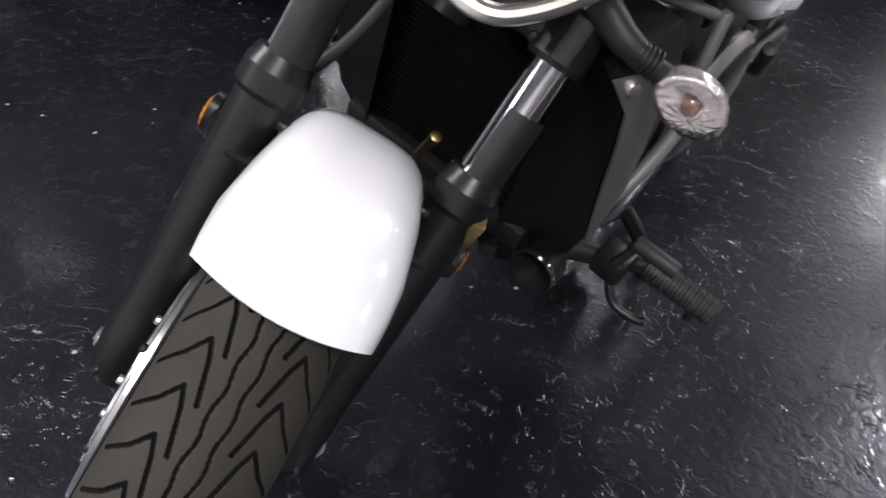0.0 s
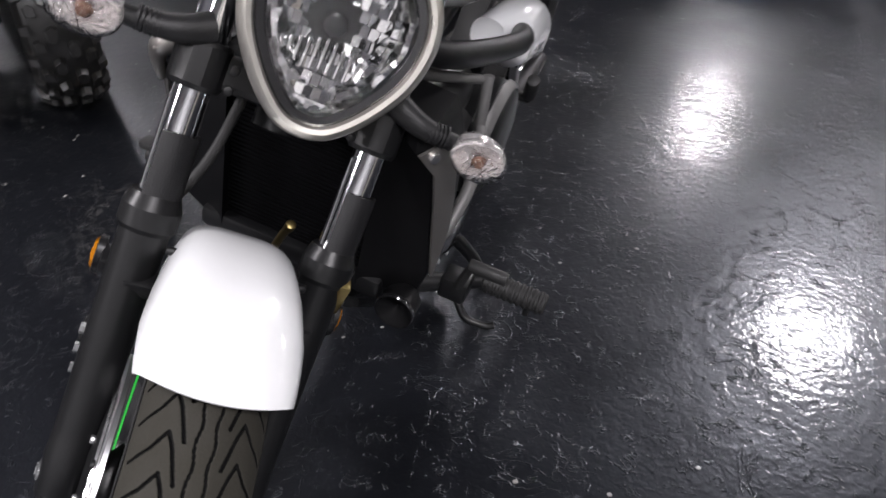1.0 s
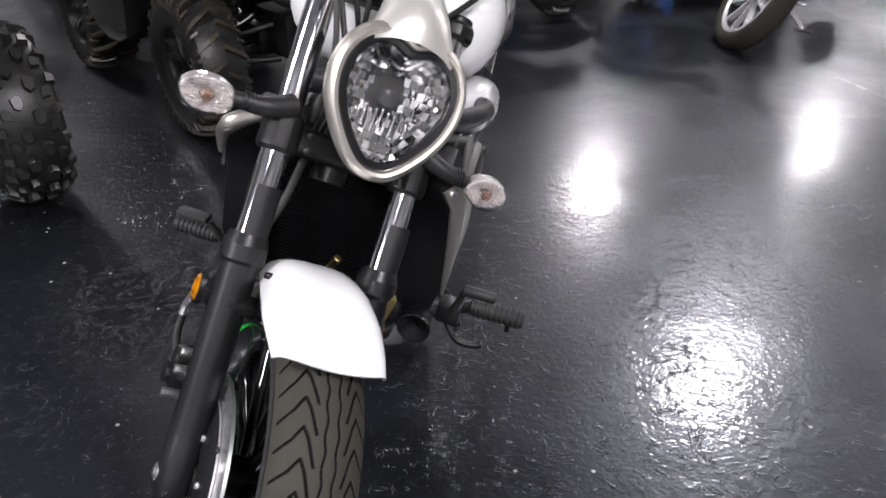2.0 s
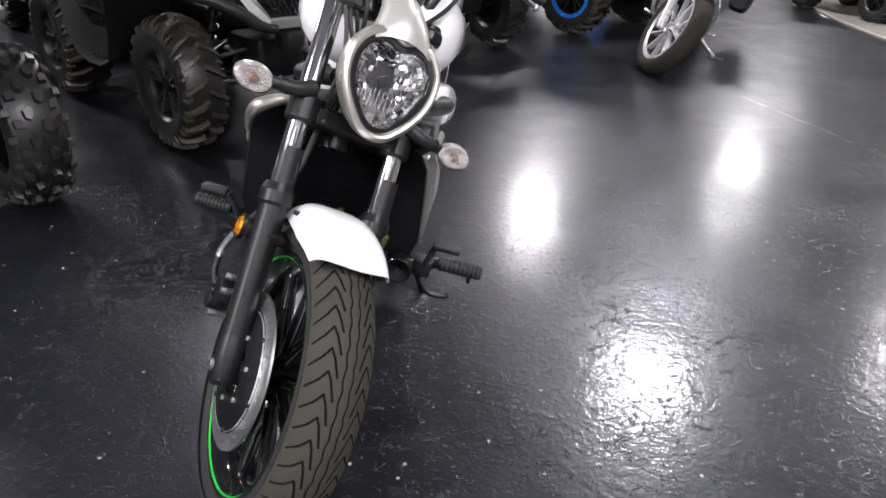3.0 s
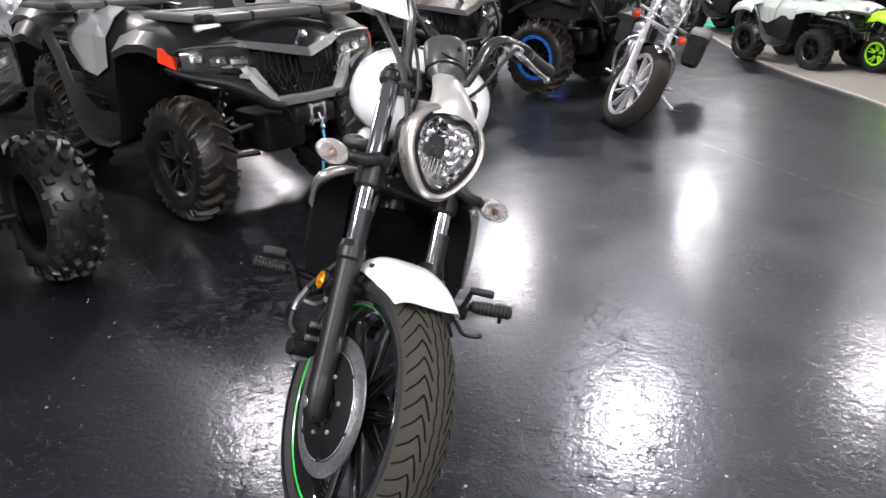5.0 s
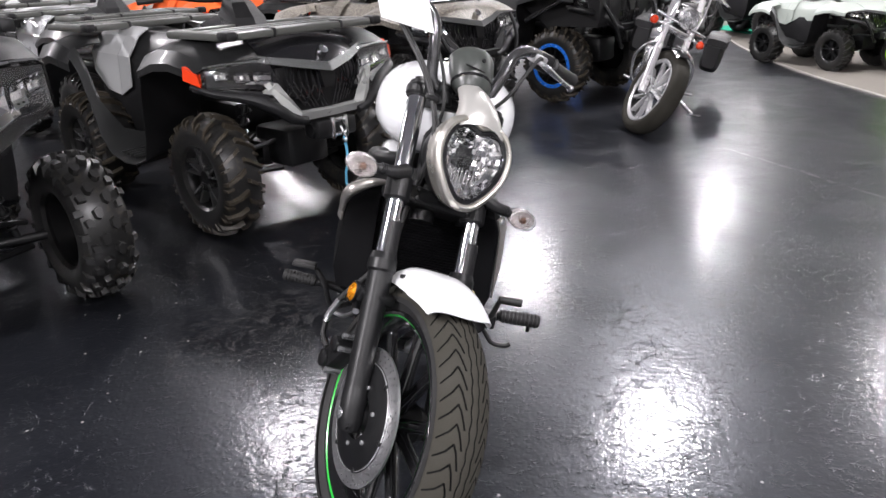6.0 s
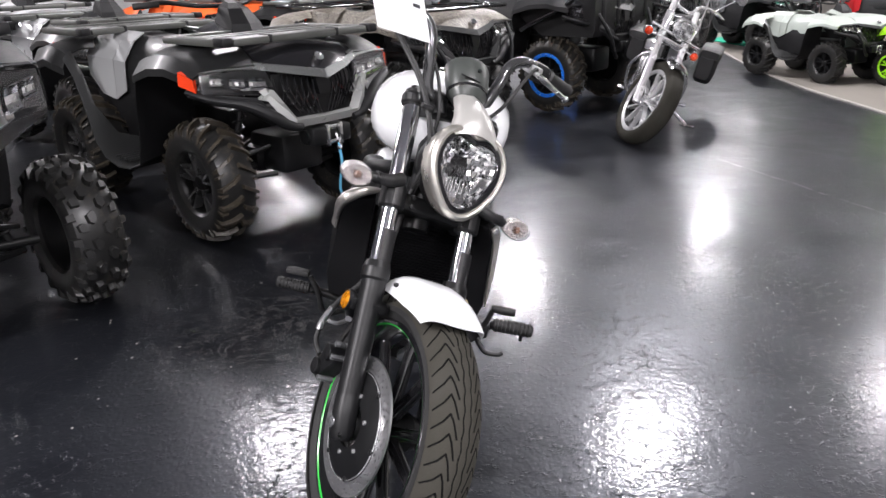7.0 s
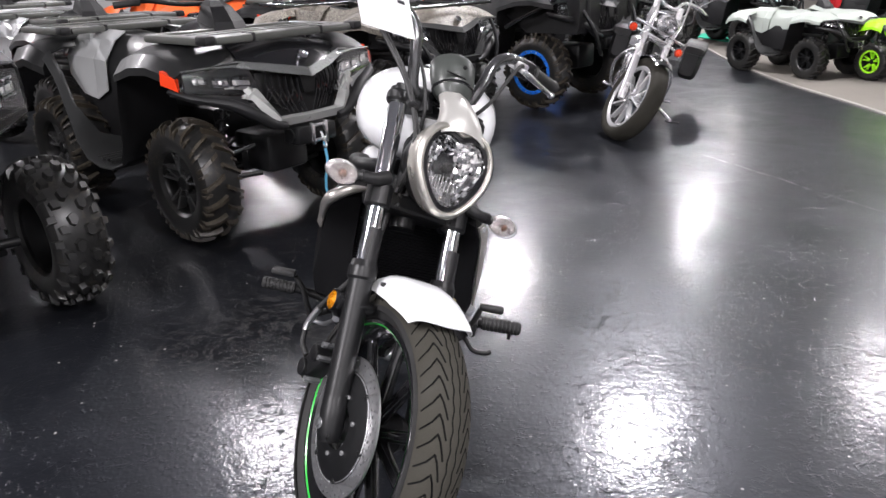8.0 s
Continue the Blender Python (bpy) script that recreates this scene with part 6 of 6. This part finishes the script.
    part("steering_pod", skin([[(w, y0, z), (w * 0.85, y1, z + 0.01), (-w * 0.85, y1, z + 0.01), (-w, y0, z), (0.0, y0 - 0.03, z)] for w, y0, y1, z in ((0.095, -0.56, -0.36, 0.93), (0.088, -0.54, -0.36, 0.97), (0.062, -0.48, -0.38, 1.045), (0.030, -0.44, -0.40, 1.072))]), M_PLASTIC, th, "faceted black instrument pod", sharp=12)
    part("handlebar", tube([(-0.42, -0.17, 1.07), (-0.28, -0.23, 1.085), (-0.12, -0.32, 1.06), (0.12, -0.32, 1.06), (0.28, -0.23, 1.085), (0.42, -0.17, 1.07)], 0.012, 10), M_BLACK, th)
    part("tail_lamp", box((0, 1.02, 0.80), (0.24, 0.03, 0.05), 0.01), M_RED, th)
    raise_body(th, lift, deep_lamp, slim)
    return th


def at_axle(x, y, heading, s):
    """Pose that puts the middle of the front axle at (x, y); heading: degrees by which the front turns from -y towards +x."""
    return pose(x, y, 0, 0, 0, heading) @ Matrix.Diagonal((s, s, s, 1)) @ Matrix.Translation((0, 0.72, 0))


atv("dark grey quad bike with red reflectors and a blue winch strap", at_axle(-0.553, 2.48, 46, 0.97), M_ATV_GREY, M_PANEL, M_ACCENT, M_ATV_RUBBER_DUSTY, "bar", strap=True, near=True, guard=False)
atv("black quad bike with knobbly tyres parked in the row", at_axle(-1.575, 1.12, 46, 0.97), M_PLASTIC, M_GREY_METALLIC, M_GREY_METALLIC, M_ATV_RUBBER, "knob", reflector=False, near=True, guard=False, open_front=True, track=0.54, lift=0.20, deep_lamp=0.08, slim=0.80)
atv("camouflage-wrapped quad bike with luggage racks", at_axle(0.33, 4.45, 40, 0.97), M_CAMO, M_CAMO, M_GREY_PLASTIC, M_ATV_RUBBER, "bar", reflector=False, tube_rack=True, near=True)
atv("black utility quad bike with cargo bin and blue ringed wheels", at_axle(1.66, 5.58, 46, 1.05), M_PLASTIC, M_PLASTIC, M_GREY_PLASTIC, M_ATV_RUBBER_DUSTY, "bar", ring=M_BLUE, rim_m=M_BLACK, reflector=False, racks=False, bin_box=True, near=True)
atv("orange and black quad bike behind the front row", at_axle(-1.75, 7.1, 46, 1.0), M_ORANGE_PAINT, M_ORANGE_PAINT, M_ORANGE_PAINT, M_ATV_RUBBER, "bar")
atv("red and grey quad bike behind the front row", at_axle(-3.15, 3.2, 46, 0.97), M_GREY_PLASTIC, M_RED_PAINT, M_WHITE_SATIN, M_ATV_RUBBER, "bar")
atv("dark grey quad bike behind the front row", at_axle(-0.9, 6.6, 46, 0.97), M_ATV_GREY, M_GREY_METALLIC, M_SILVER, M_ATV_RUBBER, "bar")
atv("small white sports quad bike on the carpet", at_axle(4.55, 6.26, 19, 0.68), M_WHITE_SATIN, M_WHITE_SATIN, M_GREY_PLASTIC, M_ATV_RUBBER, "bar", rim_m=M_BLACK, group="small quad bikes", reflector=False, racks=False)
atv("small lime green quad bike with lime wheels", at_axle(5.32, 5.20, 19, 0.62), M_LIME, M_LIME, M_LIME, M_ATV_RUBBER, "bar", ring=M_LIME, rim_m=M_LIME, group="small quad bikes", reflector=False, racks=False)
atv("small dark quad bike standing on green turf", at_axle(5.1, 9.0, 25, 0.8), M_PLASTIC, M_GREY_METALLIC, M_GREY_PLASTIC, M_ATV_RUBBER, "bar", rim_m=M_BLACK, group="small quad bikes", reflector=False, racks=False)
atv("small dark and blue quad bike standing on green turf", at_axle(3.6, 10.6, 25, 0.8), M_PLASTIC, M_BLUE, M_GREY_PLASTIC, M_ATV_RUBBER, "bar", rim_m=M_BLACK, group="small quad bikes", reflector=False, racks=False)
atv("small red and black quad bike standing on green turf", at_axle(6.6, 8.2, 25, 0.8), M_PLASTIC, M_RED_PAINT, M_GREY_PLASTIC, M_ATV_RUBBER, "bar", rim_m=M_BLACK, group="small quad bikes", reflector=False, racks=False)
atv("white and red quad bike behind the front row", at_axle(-3.75, 6.7, 46, 1.0), M_WHITE, M_RED_PAINT, M_WHITE, M_ATV_RUBBER, "bar")
atv("dark grey quad bike with silver side panels behind the front row", at_axle(-1.95, 4.35, 46, 0.97), M_ATV_GREY, M_SILVER, M_WHITE_SATIN, M_ATV_RUBBER, "bar")
atv("camouflage-wrapped quad bike behind the front row", at_axle(0.5, 7.6, 46, 0.97), M_CAMO, M_CAMO, M_GREY_PLASTIC, M_ATV_RUBBER, "bar")
atv("black and blue quad bike at the end of the row", at_axle(3.1, 7.9, 46, 1.0), M_PLASTIC, M_BLUE, M_GREY_PLASTIC, M_ATV_RUBBER, "bar", ring=M_BLUE, rim_m=M_BLACK, reflector=False)

# ---- the chrome touring cruiser farther back ----
def touring_cruiser(m):
    th = thing("chrome_motorcycle", "chrome and black touring motorcycle with windshield and saddlebags", "motorcycle", m)
    rake, turned = radians(32), 32.5
    u = Vector((0, math.sin(rake), math.cos(rake)))
    piv = Vector((0, -0.12, 0))
    st = Matrix.Translation(piv) @ Matrix.Rotation(radians(turned), 4, u) @ Matrix.Translation(-piv)
    R = 0.325

    def at(x, s, out=0.0):
        return Vector((x, s * math.sin(rake) - out * math.cos(rake), R + s * math.cos(rake) + out * math.sin(rake)))

    w = st @ Matrix.Translation((0, 0, R))
    fw = thing("front_wheel", "", "", I4)
    fw.parent = th
    part("tyre", lathe([(0.245, 0.052), (0.262, 0.064), (0.285, 0.066), (0.305, 0.058), (0.318, 0.036), (0.325, 0.0), (0.318, -0.036), (0.305, -0.058), (0.285, -0.066), (0.262, -0.064), (0.245, -0.052)], 72), M_TREAD, fw, "dusty road tyre", w)
    part("rim", lathe([(0.250, 0.050), (0.242, 0.056), (0.225, 0.052), (0.216, 0.044), (0.225, 0.040), (0.225, -0.040), (0.216, -0.044), (0.225, -0.052), (0.242, -0.056), (0.250, -0.050)], 72), M_MACHINED, fw, "machined silver rim", w)
    part("rim_barrel", lathe([(0.219, 0.040), (0.205, 0.028), (0.205, -0.028), (0.219, -0.040)], 72), M_BLACK, fw, "", w)
    part("hub", lathe([(0, 0.07), (0.045, 0.065), (0.04, 0.0), (0.045, -0.065), (0, -0.07)], 28), M_BRIGHT, fw, m=w)
    for k in range(5):
        for d in (-0.16, 0.16):
            a, b = 2 * math.pi * k / 5 + d * 0.8, 2 * math.pi * k / 5 + d * 1.9
            p0, p1 = Vector((-0.02, 0.04 * math.sin(a), 0.04 * math.cos(a))), Vector((-0.035, 0.215 * math.sin(b), 0.215 * math.cos(b)))
            q = Vector((1, 0, 0)).cross((p1 - p0).normalized())
            part("spoke", skin([[c + q * v + Vector((x, 0, 0)) for x, v in ((-0.014, -0.007), (-0.014, 0.007), (0.02, 0.009), (0.02, -0.009))] for c in (p0, p0.lerp(p1, 0.5), p1)]), M_MACHINED, fw, m=w)
    rings = []
    for a_deg in range(-22, 66, 8):
        a = radians(a_deg)
        rings.append([(0.082 * q, (0.352 - 0.035 * abs(q) ** 3) * math.sin(a), R + (0.352 - 0.035 * abs(q) ** 3) * math.cos(a)) for q in (-1, -0.8, -0.5, 0, 0.5, 0.8, 1)])
    part("front_fender", thicken(skin(rings, closed=False), 0.004), M_BLACK_GLOSS, th, "gloss black front fender", st)
    for sd in (-1, 1):
        part("fork_leg", join(tube([at(0.105 * sd, s) for s in (-0.04, 0.0, 0.34, 0.36)], [0.026, 0.030, 0.028, 0.026], 16, smooth=False), rod(at(0.105 * sd, 0.35), at(0.105 * sd, 0.80), 0.0225, 16)), M_MACHINED, th, "chrome fork leg", st)
        part("fork_shroud", rod(at(0.105 * sd, 0.50), at(0.105 * sd, 0.70), 0.034, 18, 0.004), M_BRIGHT, th, "chrome fork shroud", st)
        sg = part("turn_signal", join(rod((0.13 * sd, 0.30, 0.74), (0.20 * sd, 0.28, 0.74), 0.010, 10), lathe([(0.0, 0.05), (0.025, 0.045), (0.036, 0.0), (0.034, -0.01)], 20, axes((0.215 * sd, 0.27, 0.74), (0, 1, 0), (1, 0, 0), (0, 0, 1)))), M_BRIGHT, th, "orange turn signal in a chrome bullet", st)
        part("signal_lens", lathe([(0.030, -0.008), (0.026, -0.020), (0.016, -0.027), (0.0, -0.030)], 20, axes((0.215 * sd, 0.27, 0.74), (0, 1, 0), (1, 0, 0), (0, 0, 1))), M_RED, sg, "orange lens", st)
        part("crash_bar", tube([(0.05 * sd, 0.42, 0.62), (0.14 * sd, 0.40, 0.60), (0.22 * sd, 0.43, 0.50), (0.23 * sd, 0.46, 0.40), (0.20 * sd, 0.48, 0.28), (0.10 * sd, 0.50, 0.22)], 0.012, 12), M_BRIGHT, th, "chrome engine guard")
        part("foot_peg", join(tube([(0.12 * sd, 0.56, 0.26), (0.22 * sd, 0.54, 0.27)], 0.010, 8), rod((0.22 * sd, 0.54, 0.27), (0.28 * sd, 0.54, 0.28), 0.012, 12, 0.003)), M_BRIGHT, th)
        bag = part("saddlebag", lofted([(0.30 * sd, 1.10, 0.52, 0.06, 0.10), (0.31 * sd, 1.14, 0.52, 0.080, 0.135), (0.31 * sd, 1.38, 0.52, 0.085, 0.14), (0.31 * sd, 1.62, 0.53, 0.080, 0.125), (0.30 * sd, 1.66, 0.54, 0.05, 0.08)], 20, 4), M_SEAT, th, "black leather saddlebag")
        part("bag_lid", lofted([(0.31 * sd, 1.09, 0.63, 0.075, 0.03), (0.312 * sd, 1.14, 0.63, 0.092, 0.042), (0.312 * sd, 1.62, 0.63, 0.092, 0.042), (0.31 * sd, 1.67, 0.63, 0.07, 0.025)], 20, 4), M_SEAT, bag)
        part("lower_leg_shield", rod((0.12 * sd, 0.52, 0.30), (0.13 * sd, 0.52, 0.56), 0.05, 16, 0.01), M_BRIGHT, th)
        part("grip", rod((0.34 * sd, 0.62, 1.06), (0.45 * sd, 0.68, 1.05), 0.018, 14, 0.004), M_RUBBER, th, "", st)
        part("mirror", join(tube([(0.30 * sd, 0.58, 1.08), (0.33 * sd, 0.54, 1.16), (0.36 * sd, 0.52, 1.22)], 0.006, 8), lofted([(0.38 * sd, 0.50, 1.24, 0.05, 0.03), (0.38 * sd, 0.52, 1.24, 0.065, 0.04), (0.38 * sd, 0.53, 1.24, 0.05, 0.03)], 14)), M_BRIGHT, th, "", st)
    part("handlebar", tube([(-0.45, 0.68, 1.05), (-0.30, 0.58, 1.07), (-0.12, 0.46, 1.05), (-0.06, 0.42, 0.98), (0.06, 0.42, 0.98), (0.12, 0.46, 1.05), (0.30, 0.58, 1.07), (0.45, 0.68, 1.05)], 0.014, 12), M_BRIGHT, th, "chrome handlebar", st)
    part("lower_clamp", box(tuple(at(0, 0.50, -0.02)), (0.27, 0.07, 0.05), 0.012), M_BRIGHT, th, "", st)
    part("light_bar", tube([(-0.22, 0.29, 0.80), (0, 0.25, 0.80), (0.22, 0.29, 0.80)], 0.012, 10), M_BRIGHT, th, "", st)
    hl = part("headlight", lathe([(0.0, 0.12), (0.04, 0.11), (0.070, 0.07), (0.078, 0.0), (0.081, -0.015), (0.074, -0.02)], 32, axes((0, 0.24, 0.86), (0, 1, 0), (1, 0, 0), (0, 0, 1))), M_BRIGHT, th, "round chrome headlight", st)
    part("lens", lathe([(0.073, -0.016), (0.04, -0.026), (0.0, -0.030)], 32, axes((0, 0.24, 0.86), (0, 1, 0), (1, 0, 0), (0, 0, 1))), M_GLASS, hl, "clear lens", st)
    shield = [[(x, 0.25 + 0.42 * k + 0.9 * x * x, 0.90 + 0.46 * k) for x in [wd * q for q in (-1, -0.7, -0.35, 0, 0.35, 0.7, 1)]] for k, wd in ((-0.55, 0.13), (-0.3, 0.20), (0.0, 0.23), (0.4, 0.235), (0.8, 0.21), (1.0, 0.15))]
    ws = part("windshield", thicken(skin(shield, closed=False), 0.003), M_GLASS, th, "clear windshield", st)
    ws.visible_shadow = False
    part("windshield_strut", join(*[tube([(x, 0.27, 0.82), (x, 0.30, 0.93), (x, 0.42, 1.12)], 0.007, 8) for x in (-0.12, 0.12)]), M_BRIGHT, th, "", st)
    part("fuel_tank", lofted([(0, 0.44, 0.80, 0.06, 0.05), (0, 0.50, 0.80, 0.12, 0.09), (0, 0.62, 0.81, 0.15, 0.10), (0, 0.80, 0.79, 0.14, 0.09), (0, 0.95, 0.76, 0.09, 0.05)], 22), M_BLACK_GLOSS, th, "gloss black fuel tank")
    part("frame", join(tube([(0, 0.40, 0.85), (0, 0.48, 0.50), (0, 0.55, 0.22), (0, 1.0, 0.20), (0, 1.2, 0.45)], 0.025, 10), tube([(0, 0.42, 0.84), (0, 0.9, 0.70), (0, 1.3, 0.55)], 0.025, 10)), M_BLACK, th)
    eng = part("crankcase", lofted([(0, 0.52, 0.34, 0.08, 0.08), (0, 0.58, 0.34, 0.15, 0.12), (0, 0.95, 0.34, 0.16, 0.13), (0, 1.05, 0.34, 0.09, 0.09)], 18, 3), M_ALLOY, th, "polished engine")
    for sg in (-1, 1):
        for k in range(7):
            y, z = 0.72 + sg * (0.05 + 0.016 * k), 0.46 + 0.026 * k
            part("cylinder_fin", lathe([(0.0, 0.004), (0.075, 0.004), (0.075, -0.004), (0, -0.004)], 20, axes((0, y, z), Vector((0, 0.5 * sg, 0.86)), (1, 0, 0), Vector((0, 0.86, -0.5 * sg)))), M_ALLOY, eng)
    for y, z, rr in ((0.60, 0.50, 0.062), (0.68, 0.36, 0.075), (0.56, 0.34, 0.045)):
        part("engine_cover", lathe([(0, 0.035), (rr * 0.5, 0.032), (rr * 0.8, 0.016), (rr, -0.02), (rr * 1.02, -0.05)], 24, pose(0.165, y, z)), M_BRIGHT, eng, "domed chrome engine cover")
    part("air_cleaner", lathe([(0, 0.05), (0.07, 0.045), (0.09, 0.0), (0.09, -0.03)], 28, pose(-0.14, 0.72, 0.60, 0, 0, 180)), M_BRIGHT, th, "round chrome air cleaner")
    part("exhaust", tube([(-0.10, 0.60, 0.50), (-0.18, 0.56, 0.36), (-0.19, 0.75, 0.22), (-0.19, 1.2, 0.20), (-0.19, 1.8, 0.24)], [0.022, 0.022, 0.028, 0.042, 0.042], 16), M_BRIGHT, th, "chrome exhaust")
    part("seat", lofted([(0, 0.92, 0.74, 0.08, 0.03), (0, 1.0, 0.72, 0.15, 0.05), (0, 1.25, 0.70, 0.17, 0.05), (0, 1.42, 0.78, 0.14, 0.06), (0, 1.65, 0.80, 0.12, 0.04), (0, 1.72, 0.80, 0.06, 0.02)], 20), M_SEAT, th, "black two-step seat")
    rw_ = Matrix.Translation((0, 1.62, 0.31))
    part("rear_wheel", join(lathe([(0.20, 0.06), (0.25, 0.075), (0.29, 0.07), (0.31, 0.0), (0.29, -0.07), (0.25, -0.075), (0.20, -0.06)], 48), lathe([(0.20, 0.03), (0.0, 0.02)], 32), lathe([(0.20, -0.03), (0.0, -0.02)], 32)), M_RUBBER, th, m=rw_)
    rings = []
    for a_deg in range(-50, 75, 12):
        a = radians(a_deg)
        rings.append([(0.10 * q, 1.62 + (0.36 - 0.04 * abs(q) ** 3) * math.sin(a), 0.31 + (0.36 - 0.04 * abs(q) ** 3) * math.cos(a)) for q in (-1, -0.8, -0.5, 0, 0.5, 0.8, 1)])
    part("rear_fender", thicken(skin(rings, closed=False), 0.004), M_BLACK_GLOSS, th, "gloss black rear fender")
    part("side_stand", join(tube([(0.12, 0.66, 0.26), (0.22, 0.63, 0.18), (0.33, 0.60, 0.122)], 0.013, 10), tube([(0.29, 0.59, 0.115), (0.33, 0.57, 0.120), (0.40, 0.55, 0.136)], 0.009, 8)), M_BRIGHT, th, "lowered chrome side stand")
    return th


touring_cruiser(pose(1.705, 3.991, -0.016, 0, 0, -23.8) @ pose(0, 0, 0, 0, 15.2, 0) @ Matrix.Diagonal((0.972, 0.972, 0.972, 1)))
